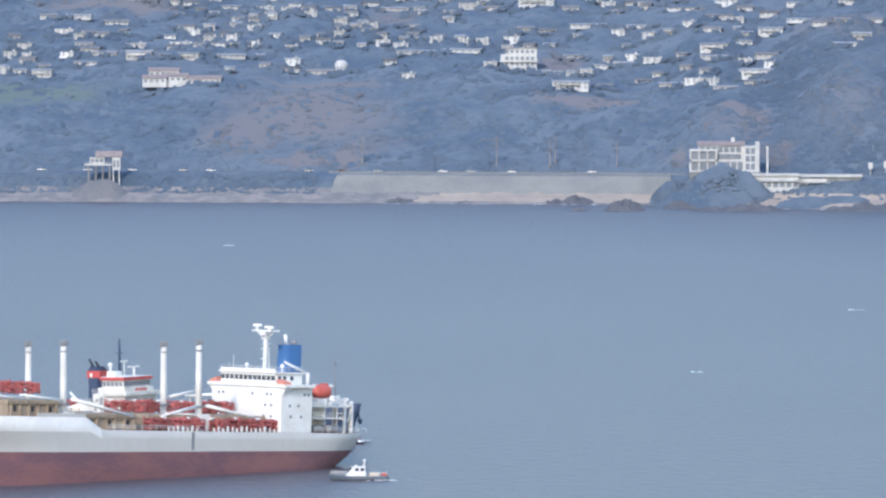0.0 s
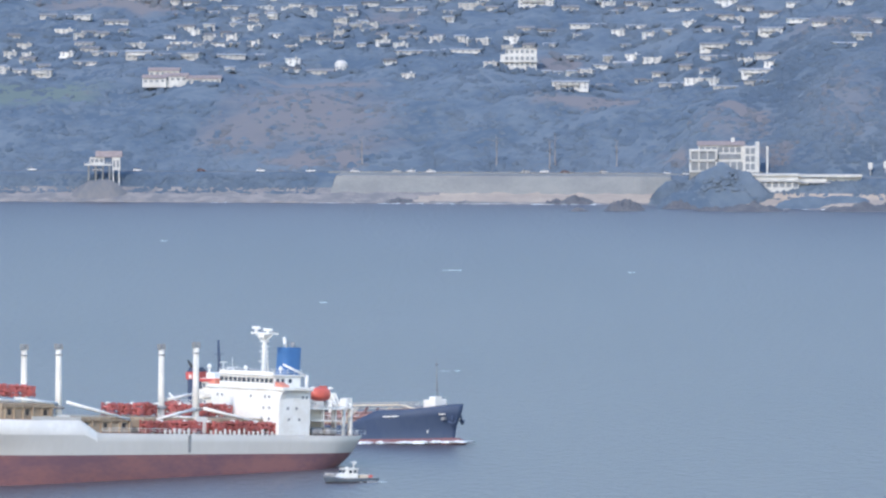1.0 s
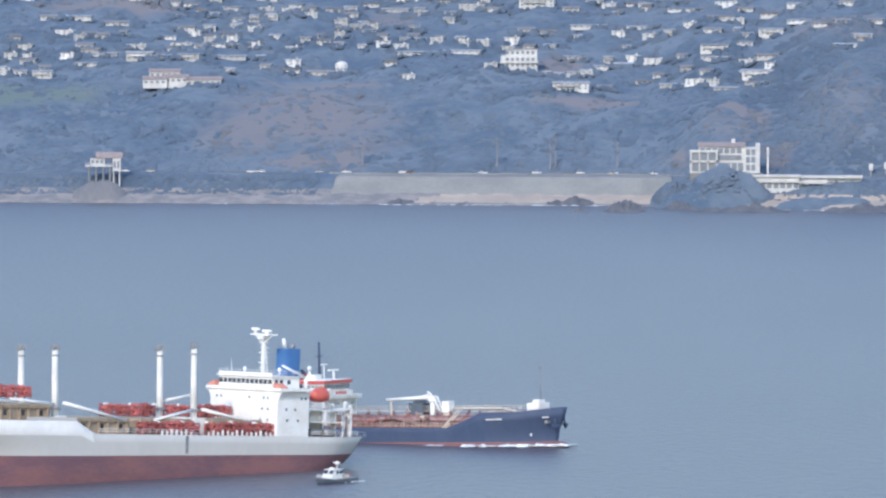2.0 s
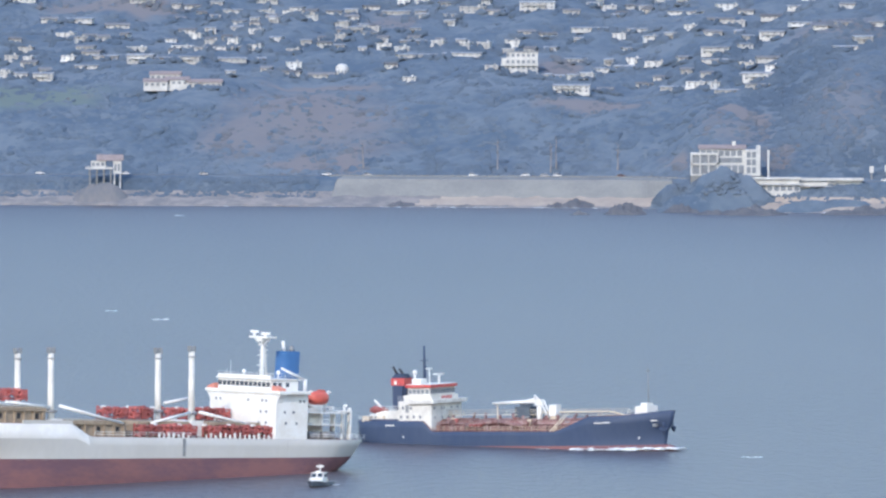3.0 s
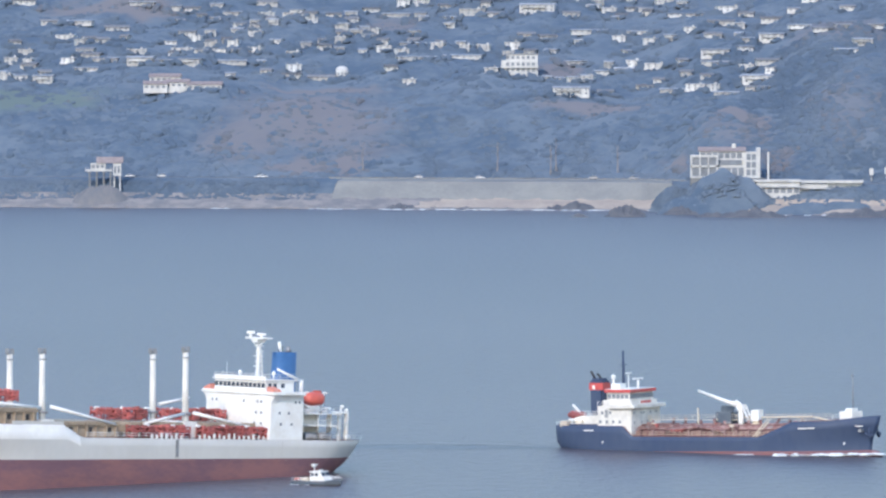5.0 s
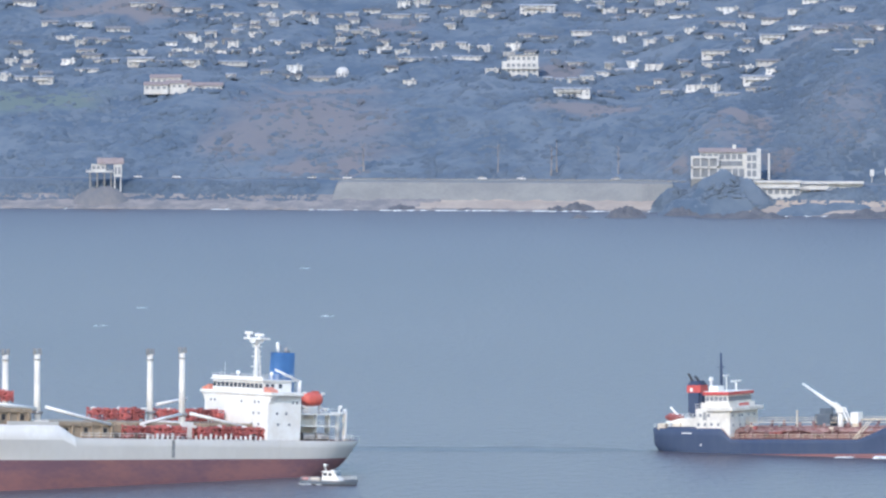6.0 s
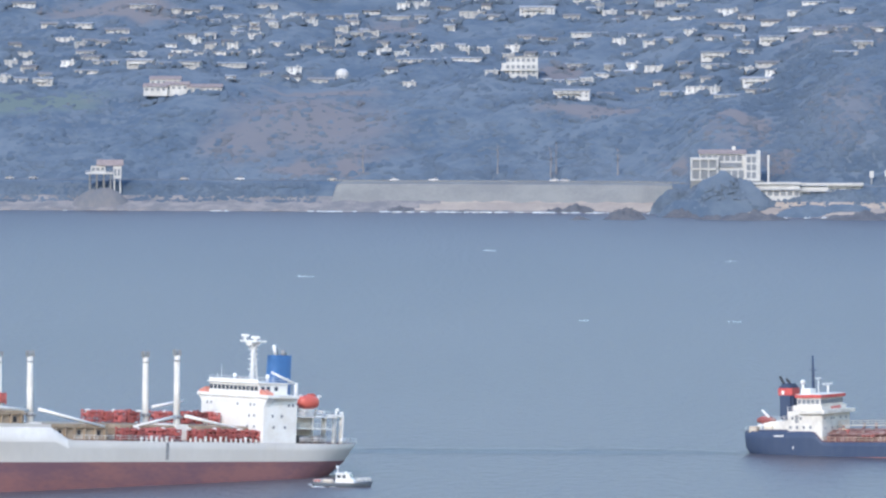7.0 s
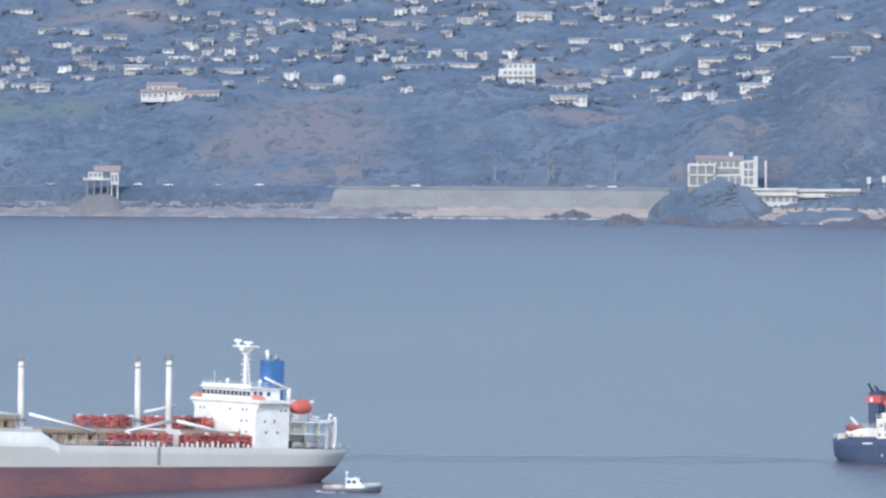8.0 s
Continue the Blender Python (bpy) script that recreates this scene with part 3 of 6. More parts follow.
    hi = [bm.verts.new((-13.2 + 3.0 * abs(c) ** 0.7 * (1 if c > 0 else -1), 2.0 * abs(s) ** 0.7 * (1 if s > 0 else -1), 30.0)) for c, s in ring]
    for k in range(24):
        bm.faces.new((lo[k], lo[(k + 1) % 24], hi[(k + 1) % 24], hi[k])).smooth = True
    bm.faces.new(hi)
    funnel = part("funnel", bm, BLUE, ship, "bright blue funnel")
    part("exhaust_pipe", rods(((-11.5, 0.6, 29.8), (-10.9, 0.6, 32.4), 0.42)), WHITE, funnel, "pale exhaust pipe")
    part("exhaust_pipe", rods(((-13.8, 0.6, 29.8), (-13.8, 0.6, 31.3), 0.6)), STEEL, funnel)
    for x, h in ((-12.7, 31.6), (-14.8, 31.0), (-15.4, 30.7)):
        part("exhaust_pipe", rods(((x, -0.5, 29.8), (x, -0.5, h), 0.3)), STEEL, funnel)
    part("dodger", boxes((0.3, 0.42, -9.4, 9.4, 23.6, 24.35)), WHITE, ship, "white wind screen along the bridge roof")
    part("provision_crane", rods(((-14.5, 5.0, 19.4), (-14.5, 5.0, 23.6), 0.45), ((-14.5, 5.0, 23.2), (-8.2, 3.4, 26.0), 0.34, 0.25)), WHITE, ship, "white provision crane")
    # lifeboat in davits
    bm = bmesh.new()
    made = bmesh.ops.create_uvsphere(bm, u_segments=20, v_segments=12, radius=1.0)["verts"]
    for v in made:
        flat = 1.4 if v.co.z < 0 else 1.5
        v.co = Vector((-14.6 + math.copysign(abs(v.co.x) ** 0.7, v.co.x) * 3.0, 9.6 + v.co.y * 1.75, 19.2 + math.copysign(abs(v.co.z) ** 0.75, v.co.z) * flat * 1.15))
    for f in bm.faces:
        f.smooth = True
    boat = part("lifeboat", bm, ORANGE, ship, "orange enclosed lifeboat in its davits")
    part("canopy", bevelled(boxes((-16.6, -14.4, 8.9, 10.3, 20.6, 21.2)), 0.25), ORANGE, boat)
    for x in (-12.6, -18.2):
        part("davit", rods(((x, 8.0, 15.5), (x, 9.0, 20.8), 0.28), ((x, 9.0, 20.8), (x, 10.0, 20.6), 0.22), ((x, 8.0, 17.3), (x, 11.0, 17.0), 0.2)), WHITE, ship)
    # open decks aft of the house
    for z, x0 in ((12.8, -22), (15.6, -23)):
        part("aft_platform", boxes((x0, -10, -10.6, 10.6, z, z + 0.25)), WHITE, ship, "white open deck aft")
    part("aft_platform", boxes((-26.6, -22, -8.6, 8.6, 15.9, 16.2)), WHITE, ship)
    for x in (-12, -17, -21, -23.6, -26.2):
        for y in (8.4, -8.4):
            part("pillar", boxes((x - 0.25, x + 0.25, y - 0.25, y + 0.25, 9.4, 15.8)), WHITE, ship)
    for x, z in ((-21, 16.8), (-25, 17.4), (-26.4, 16.6)):
        part("vent", rods(((x, 7.4, 9.5), (x, 7.4, z), 0.28), ((x, 7.4, z), (x + 0.1, 8.2, z + 0.1), 0.38)), WHITE, ship, "white ventilator")
    railing(ship, [(-10, 10.4, 15.8), (-22.8, 10.4, 15.8)], 1.2)
    railing(ship, [(-10, 10.4, 13.0), (-21.8, 10.4, 13.0)], 1.2)
    for x in (-15.5, -20):
        part("winch", rods(((x, 9.2, 10.4), (x + 3.6, 9.2, 10.4), 0.95, 0.95, 12)), STEEL, ship, "grey mooring winch")
    for x, y in ((-29, 5.6), (-31, 3.5), (-25.5, 9.0)):
        part("bollard", rods(((x, y, 9.4), (x, y, 10.7), 0.45, 0.4, 10)), WHITE, ship)
    part("rudder", boxes((-28.5, -25, -0.35, 0.35, -4, 0.8)), ANTIFOUL, ship)
    part("flagstaff", rods(((-32.4, 0, 9.5), (-33.4, 0, 13.5), 0.07)), WHITE, ship)
    return ship


def tanker():
    """Small navy coastal tanker under way; forward is +x, starboard is -y."""
    rng = random.Random(9)
    ship = thing("tanker", pose(-59.2, 2244.4, 0, 0, 0, -32), "small navy-hulled coastal tanker with white bridge and red trim", "ship")
    ship.scale = (1.035, 1.12, 1.07)

    def deck(x):
        return 4.2 + 2.5 * ease((-19.6 - x) / 3.6) + 3.6 * ease((x - 14.5) / 10) + 1.1 * ease((x - 30) / 13)

    def aft(z):
        return float(np.interp(z, (-3, 0, 1.3, 3, 8), (-35, -40, -41.9, -42.8, -43.1)))

    def fore(z):
        return float(np.interp(z, (-3, 0, 1.3, 3, 5, 7, 9), (41.2, 41.2, 40.6, 40.8, 42.0, 42.9, 43.4)))
    part("hull", hull(aft, fore, 7, deck, (-3, -1.5, 0, 0.45, 0.85), 0.85, 0.12, 0.7, 0.62, -3, 0.003), [NAVY, ANTIFOUL, DECKRED], ship, "navy topsides with a red boot line")
    part("bulwark", boxes((-38, -27, -6.4, -6.25, 6.5, 7.1)), NAVY, ship)
    # draught figures and the ship's name stay as plain bars
    for x, y, z, w in ((-33.5, -7.02, 5.5, 2.6), (25.2, -7.0, 6.05, 2.0), (27.4, -6.85, 6.15, 1.9), (38.6, -3.5, 6.5, 1.7)):
        part("name_plate", boxes((x, x + w, y - 0.05, y + 0.25, z, z + 0.25)), WHITE, ship, "white lettering bar on the hull")
    for x, z in ((-28.5, 2.6), (35.5, 2.3)):
        y = -7.05 if x < 0 else (-5.75 if x < 32 else -4.0)
        part("draught_mark", boxes((x, x + 0.22, y - 0.05, y + 0.3, z, z + 0.6)), WHITE, ship)
    part("anchor_pocket", boxes((38.9, 39.8, -3.0, -2.0, 5.2, 5.9)), STEEL, ship, "pale anchor pocket at the bow")
    bm = bmesh.new()
    blob(bm, (40.8, 0, -0.5), (2.9, 1.5, 1.5), rng, 3, 0.02)
    part("bulbous_bow", bm, ANTIFOUL, ship, "red bulb at the forefoot")
    for s in (-1, 1):
        part("anchor", rods(((41.2, s * 1.9, 6.2), (41.5, s * 2.1, 4.2), 0.22, 0.22, 7), ((40.6, s * 2.5, 4.9), (41.5, s * 2.1, 4.1), 0.26, 0.3, 7), ((42.2, s * 1.6, 4.9), (41.5, s * 2.1, 4.1), 0.26, 0.3, 7)),
             NAVY, ship, "dark anchor hauled up at the bow")
    # house
    before = set(ship.children)
    house = part("superstructure", bevelled(boxes((-31, -21.6, -6.6, 6.6, 6.4, 11.3), (-38, -31, -5.6, 5.6, 6.4, 9.0)), 0.1), WEATHERED, ship, "white deckhouse")
    part("upper_house", bevelled(boxes((-30, -22.0, -5.8, 5.8, 11.3, 12.6)), 0.08), WEATHERED, ship)
    part("bridge_wing", bevelled(boxes((-27.5, -20.5, -7.4, 7.4, 10.7, 11.6)), 0.08), WEATHERED, ship)
    part("front_bulkhead", boxes((-27.5, -21.65, -6.55, 6.55, 4.0, 6.4)), WEATHERED, ship)
    bridge = part("wheelhouse", bevelled(boxes((-29, -22.7, -5.4, 5.4, 12.6, 14.4)), 0.08), WEATHERED, ship, "white wheelhouse with dark windows")
    pane = window_mesh("bridge_window", 0.98, 1.05, 0.12, PANES)
    for k in range(9):
        part("window", pane, None, bridge, at=pose(-22.72, -4.75 + k * 1.19, 13.5))
    side = mesh("side_window", boxes((-0.45, 0.45, -0.1, 0.03, -0.5, 0.5)), PANES)
    for k in range(5):
        part("window", side, None, bridge, at=pose(-28.3 + k * 1.2, -5.38, 13.5))
    port = window_mesh("port", 0.45, 0.5, 0.12, PANES)
    for z, ys in ((9.6, (-5.4, -2.2, -1.0, 2.0, 4.6)), (7.4, (-5.2, -2.0, 0.6, 3.4))):
        for y in ys:
            part("window", port, None, house, at=pose(-21.62, y, z))
    side = mesh("port_side", boxes((-0.3, 0.3, -0.1, 0.03, -0.35, 0.35)), PANES)
    for z, xs in ((9.7, (-29.6, -27.4)), (7.6, (-30.2, -28.4, -26.6, -24.8))):
        for x in xs:
            part("window", side, None, house, at=pose(x, -6.58, z))
    part("door", boxes((-28.9, -28.0, -6.66, -6.5, 8.6, 10.4)), STEEL, ship, "grey steel door")
    for k in range(5):
        part("sign_bar", boxes((-22.02, -21.95, -1.6 + k * 0.95, -0.9 + k * 0.95, 11.75, 12.4)), SIGNRED, ship, "red lettering bar under the bridge windows")
    part("bridge_roof", boxes((-29.4, -22.2, -5.8, 5.8, 14.4, 15.1)), SIGNRED, ship, "red fascia round the bridge roof")
    part("bridge_roof", boxes((-29.2, -22.4, -5.6, 5.6, 15.1, 15.2)), WHITE, ship)
    part("locker", boxes((-29.0, -26.6, -3.4, -0.6, 15.2, 16.4)), WHITE, ship)
    part("main_mast", rods(((-27.6, 0, 15.1), (-27.6, 0, 24.0), 0.42, 0.25)), NAVY, ship, "dark mast")
    part("yard", boxes((-27.9, -27.3, -1.4, 1.4, 20.6, 20.75)), NAVY, ship)
    bm = rods(((-30.4, 0, 12.8), (-30.4, 0, 17.4), 0.3))
    blob(bm, (-30.4, 0, 17.8), (0.6, 0.6, 0.65), rng, 2, 0.0)
    part("satellite_dome", bm, WHITE, ship, "white satellite dome")
    part("radar", rods(((-24.2, 1.0, 15.1), (-24.2, 1.0, 17.2), 0.3)), WHITE, ship)
    part("radar_scanner", boxes((-24.4, -24.0, -1.2, 3.0, 17.2, 17.6), (-26, -25.6, -2, 0.5, 18.6, 18.9), (-25.9, -25.7, -0.8, -0.6, 15.2, 18.6)), WHITE, ship)
    for p in ([(-38, -5.5, 9.0), (-31, -5.5, 9.0)], [(-31, -6.5, 11.3), (-27, -6.5, 11.3)], [(-43, -5.6, 6.7), (-36, -6.2, 6.7)]):
        railing(ship, p, 1.0, step=1.4)
    bm = boxes((-36.1, -32.4, -1.7, 1.7, 9.0, 17.5))
    bevelled(bm, 0.5)
    funnel = part("funnel", bm, NAVY, ship, "navy funnel with a red band")
    part("band", boxes((-36.15, -32.35, -1.75, 1.75, 14.8, 16.5)), SIGNRED, funnel, "red funnel band")
    part("emblem", boxes((-35.2, -34.5, -1.8, -1.7, 15.0, 15.9)), WHITE, funnel)
    part("exhaust_pipe", rods(((-35.5, 0, 17.4), (-36.6, 0, 19.2), 0.3), ((-34.2, 0.6, 17.4), (-35.2, 0.6, 18.6), 0.3), ((-33.6, -0.6, 17.4), (-33.9, -0.6, 18.2), 0.3)), BLACK, funnel)
    part("stern_davit", rods(((-36, -5, 9), (-38.5, -5.4, 11.6), 0.3)), WHITE, ship)
    bm = bmesh.new()
    blob(bm, (-37.8, -4.8, 9.2), (2.6, 1.1, 1.0), rng, 2, 0.05)
    part("rescue_boat", bm, RED, ship, "dull red rescue boat on a stern cradle")
    part("cradle", boxes((-39.6, -36, -5.8, -3.8, 7.9, 8.3), (-39.2, -38.8, -5.4, -5.0, 6.4, 8), (-36.8, -36.4, -5.4, -5.0, 6.4, 8)), WHITE, ship)
    part("stern_gear", boxes((-42, -40, -5.6, -3, 6.4, 7.8), (-37.5, -35.5, -6.2, -5, 6.4, 7.9)), BUFF, ship)
    for ob in ship.children:
        if ob not in before:
            ob.location.x += 1.0
    # tank deck: trunk, pipes, rails
    part("deck_trunk", boxes((-21, 27, -4.6, 4.6, 4.1, 5.6)), DECKRED, ship, "rust-red trunk deck")
    for k in range(9):
        y = -4.2 + k * 1.05
        z = 6.0 + 0.35 * (k % 3)
        part("pipe", rods(((-20.5, y, z), (26, y, z), 0.22, 0.22, 7)), RUST, ship)
    for k in range(14):
        x = -19 + k * 3.3
        part("pipe_bridge", boxes((x, x + 0.4, -5.6, 5.6, 5.5, 5.8), (x, x + 0.3, -5.6, -5.3, 4.1, 5.8), (x, x + 0.3, 5.3, 5.6, 4.1, 5.8)), RUST, ship)
        bm = bmesh.new()
        rod(bm, (x + 1.2, -3 + 6 * rng.random(), 5.6), (x + 1.2, -3 + 6 * rng.random(), 7.3 + rng.random()), 0.35)
        box(bm, x + 1.4, x + 2.4, -2, -0.5, 5.6, 6.8)
        part("tank_vent", bm, RUST, ship)
    for k in range(34):
        x, y = rng.uniform(-20, 26), rng.uniform(-5.2, 4.0)
        top = rng.uniform(6.2, 7.6)
        bm = rods(((x, y, 5.4), (x, y, top), rng.uniform(0.12, 0.3), None, 7))
        box(bm, x - rng.uniform(0.3, 0.7), x + rng.uniform(0.3, 0.8), y - 0.3, y + 0.3, top - 0.45, top)
        part("deck_valve", bm, (RUST, BUFF, RED, STEEL)[rng.choice((0, 0, 1, 2, 3, 0))], ship)
    part("manifold", rods(*[((x, -6.3, 5.6), (x, 6.3, 5.6), 0.3, 0.3, 8) for x in (-10, -8.8, -7.6)]), RED, ship, "dull red cargo manifold")
    part("hose", rods(((-12, -5.2, 5.6), (-3, -5.0, 6.4), 0.45), ((-3, -5.0, 6.4), (4, -5.4, 5.4), 0.4)), RUST, ship)
    part("catwalk", boxes((-22.5, 30, 1.0, 1.9, 7.7, 7.85)), BUFF, ship, "raised pipe gangway")
    railing(ship, [(-22.5, 1.0, 7.8), (30, 1.0, 8.2)], 1.0, BUFF, 2.0, "buff gangway rail")
    railing(ship, [(-22, -6.7, 4.2), (19, -6.7, 4.2)], 1.1, BUFF, 1.6, "buff deck rail")
    part("pipe_run", rods(((5, 0.2, 8.4), (25, 0.2, 8.6), 0.22), ((25, 0.2, 8.6), (31, 0.2, 7.4), 0.22)), BUFF, ship)
    for x in (12.5, 22):
        part("ladder", rods(((x, -6.4, 4.2), (x + 1.6, -2, 8.2), 0.2), ((x + 0.8, -6.4, 4.2), (x + 2.4, -2, 8.2), 0.2)), BUFF, ship)
    # crane, box and forecastle
    part("crane_pedestal", rods(((5.6, 0, 5.4), (5.6, 0, 10.6), 0.75, 0.6, 12)), WHITE, ship, "white crane pedestal")
    part("crane_head", bevelled(boxes((4.8, 6.6, -0.9, 0.9, 10.0, 11.4)), 0.15), WHITE, ship)
    boom = part("crane_boom", rods(((0, 0, 0), (-12.6, 0, 0.15), 0.5, 0.3, 8), ((0.2, 0, 0.9), (-3.6, 0, 0.25), 0.16)), WHITE, ship, "white hydraulic crane boom", pose(5.2, -0.2, 11.0, 0, 0, 0))
    part("crane_strut", rods(((6.2, -0.6, 11.2), (9.0, -0.6, 6.0), 0.22, 0.22, 6), ((4.6, -0.6, 12.4), (6.4, -0.6, 11.0), 0.3, 0.22, 6), ((6.6, 0.5, 11.2), (8.2, 0.5, 7.4), 0.2, 0.2, 6)), WHITE, ship)
    part("boom_rest", boxes((-6.3, -6.05, -0.15, 0.15, 5.5, 10.6)), BUFF, ship)
    part("hose_tower", bevelled(boxes((-2.6, 3.6, 0.8, 3.8, 5.5, 11.0)), 1.35), LAUNCHGREY, ship, "dark hose rack beneath the crane")
    part("deck_box", bevelled(boxes((9.0, 11.1, -1.4, 1.0, 7.6, 10.2)), 0.12), WHITE, ship, "white deck locker")
    part("box_stand", boxes((9.3, 10.8, -1.1, 0.8, 5.5, 7.7)), BUFF, ship)
    part("forecastle_house", bevelled(boxes((33.6, 37.0, -2.4, 2.4, 7.8, 9.9), (34.6, 36.4, -1.4, 1.4, 9.9, 10.6)), 0.1), WHITE, ship, "white forecastle house")
    part("fore_mast", rods(((36, 0, 10), (36, 0, 19.6), 0.19, 0.11)), STEEL, ship, "thin dull foremast")
    part("fore_lamp", boxes((35.8, 36.2, -0.5, 0.5, 17.9, 18.2)), STEEL, ship)
    railing(ship, [(33, -4.6, 8.2), (40, -2.6, 8.8)], 1.0)
    # bow wave and wash, in broken pieces along the water line
    def wash(name, rows, label):
        bm = bmesh.new()
        for x0, x1, y0, y1, k in rows:
            for _ in range(k):
                u = rng.random()
                blob(bm, (x0 + (x1 - x0) * u + rng.uniform(-1, 1), y0 + (y1 - y0) * u + rng.uniform(-0.7, 0.7), 0.1),
                     (rng.uniform(0.7, 2.2), rng.uniform(0.5, 1.4), rng.uniform(0.12, 0.45)), rng, 1, 0.35)
        part(name, bm, FOAM, ship, label)
    wash("bow_wave", ((42, 46, -1.6, -1.2, 5), (41, 29, -2.6, -7.4, 30)), "white broken bow wave")
    wash("hull_wash", ((28, 20, -7.6, -8.6, 9), (13, 9, -8.5, -8.9, 3)), "white wash along the hull")
    wash("stern_wash", ((-42, -46, -4.5, -8, 4), (-20, -10, -8, -8, 3), (-34, -30, -7.6, -7.6, 3)), "scattered white wash")
    return ship, boom


def ship_wake():
    """The tanker's flattened track on the water; it trails along -x."""
    rng = random.Random(44)
    ob = thing("ship_wake", pose(0, 2220, 0.06), "long dark wake trailing over the sea behind the tanker", "wake")
    for name, material, y0, wide, long, z, label in (("trough", SLICK, 0.0, 12.0, 205, 0.0, "dark ruffled trough"), ("crest", CREST, 17.0, 3.5, 150, 0.03, "pale smooth crest")):
        bm = bmesh.new()
        left, right = [], []
        for k in range(83):
            u = k / 82
            w = wide * (0.35 + 0.65 * ease(u * 5)) * (1 - ease((u - 0.7) / 0.3)) * (0.8 + 0.5 * noise.noise((k * 0.31, y0, 2.0))) + 0.1
            mid = y0 * ease(u * 6) + 4.0 * noise.noise((k * 0.12, 3.0, y0)) + rng.uniform(-0.4, 0.4)
            left.append(bm.verts.new((-u * long, mid - w, z)))
            right.append(bm.verts.new((-u * long, mid + w, z)))
        for k in range(82):
            bm.faces.new((left[k], right[k], right[k + 1], left[k + 1]))
        part(name, bm, material, ob, label)
    return ob


def pilot_launch():
    """Small white-cabined launch; forward is +x."""
    rng = random.Random(3)
    ship = thing("pilot_launch", pose(-19.5, 2055.5, 0, 0, 0, 180), "small pilot launch with grey-blue hull and white wheelhouse", "boat")

    def deck(x):
        return 0.95 + 0.55 * ease((x - 1) / 6)
    part("hull", hull(lambda z: -6.9, lambda z: float(np.interp(z, (-1, 0, 2), (6.0, 6.4, 7.3))), 2.0, deck, (-0.7, -0.3, 0.0, 0.25), 0.25, 0.1, 0.55, 0.85, -0.7),
         [LAUNCHGREY, BLACK, STEEL], ship, "grey-blue hull")
    part("fender", rods(((-6.8, -2.02, 0.95), (2.5, -2.02, 0.95), 0.14), ((-6.8, 2.02, 0.95), (2.5, 2.02, 0.95), 0.14)), STEEL, ship, "pale rubbing strake")
    bm = bmesh.new()
    prism(bm, [(-1.6, 0.9), (3.2, 0.9), (2.2, 2.1), (1.5, 3.1), (-1.4, 3.1)], -1.45, 1.45, axis="y")
    cabin = part("wheelhouse", bevelled(bm, 0.1), WHITE, ship, "white raked wheelhouse")
    for s in (-1, 1):
        for x0, x1 in ((-1.2, -0.3), (0.1, 0.9)):
            part("window", boxes((x0, x1, s * 1.46 - 0.04, s * 1.46 + 0.04, 2.15, 2.85)), GLASS, cabin)
    for y in (-0.75, 0.75):
        bm = bmesh.new()
        prism(bm, [(1.66, 2.95), (2.16, 2.2), (2.26, 2.25), (1.76, 3.0)], y - 0.55, y + 0.55, axis="y")
        part("window", bm, GLASS, cabin)
    part("roof", boxes((-1.7, 1.8, -1.6, 1.6, 3.1, 3.25)), WHITE, cabin)
    part("mast", rods(((-1.1, 0, 3.2), (-1.5, 0, 5.0), 0.14), ((-1.4, -0.7, 4.3), (-1.4, 0.7, 4.3), 0.1)), WHITE, ship)
    part("radar_scanner", boxes((-1.5, -0.9, -0.9, 0.9, 4.5, 4.75)), WHITE, ship)
    part("roof_light", boxes((0.4, 0.9, -0.5, 0.5, 3.25, 3.6)), WHITE, ship)
    railing(ship, [(2.8, -1.6, 1.3), (6.4, -0.3, 1.5)], 0.7, None, 0.9)
    railing(ship, [(2.8, 1.6, 1.3), (6.4, 0.3, 1.5)], 0.7, None, 0.9)
    railing(ship, [(-6.6, -1.7, 0.95), (-2, -1.8, 0.95)], 0.8, None, 0.9)
    part("engine_box", bevelled(boxes((-4.6, -2.4, -1.0, 1.0, 0.9, 1.7)), 0.1), BUFF, ship)
    for x in (-5.6, -6.3):
        bm = bmesh.new()
        blob(bm, (x, -0.6, 1.3), (0.4, 0.5, 0.4), rng)
        part("life_ring", bm, ORANGE, ship)
    bm = bmesh.new()
    for k in range(12):
        blob(bm, (rng.uniform(-8, -2), rng.choice((-2.1, 2.1)) + rng.uniform(-0.3, 0.3), 0.03), (0.9, 0.4, 0.12), rng)
    part("wash", bm, FOAM, ship, "thin white wash along the launch")
    return ship


FREIGHTER = freighter()
TANKER, BOOM = tanker()
WAKE = ship_wake()
LAUNCH = pilot_launch()


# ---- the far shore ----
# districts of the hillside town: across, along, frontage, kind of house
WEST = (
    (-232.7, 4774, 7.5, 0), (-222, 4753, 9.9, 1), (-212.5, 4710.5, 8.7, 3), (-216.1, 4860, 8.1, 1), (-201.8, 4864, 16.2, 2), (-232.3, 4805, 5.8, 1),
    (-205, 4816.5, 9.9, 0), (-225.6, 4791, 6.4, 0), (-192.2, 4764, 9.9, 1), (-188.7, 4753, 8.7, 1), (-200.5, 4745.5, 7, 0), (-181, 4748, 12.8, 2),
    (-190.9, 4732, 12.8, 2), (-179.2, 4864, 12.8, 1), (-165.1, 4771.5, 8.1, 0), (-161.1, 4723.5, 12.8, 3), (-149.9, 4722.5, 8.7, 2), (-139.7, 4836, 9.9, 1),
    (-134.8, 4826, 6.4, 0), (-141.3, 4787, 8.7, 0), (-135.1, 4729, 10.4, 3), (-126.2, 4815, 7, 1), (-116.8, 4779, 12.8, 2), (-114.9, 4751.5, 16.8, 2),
)
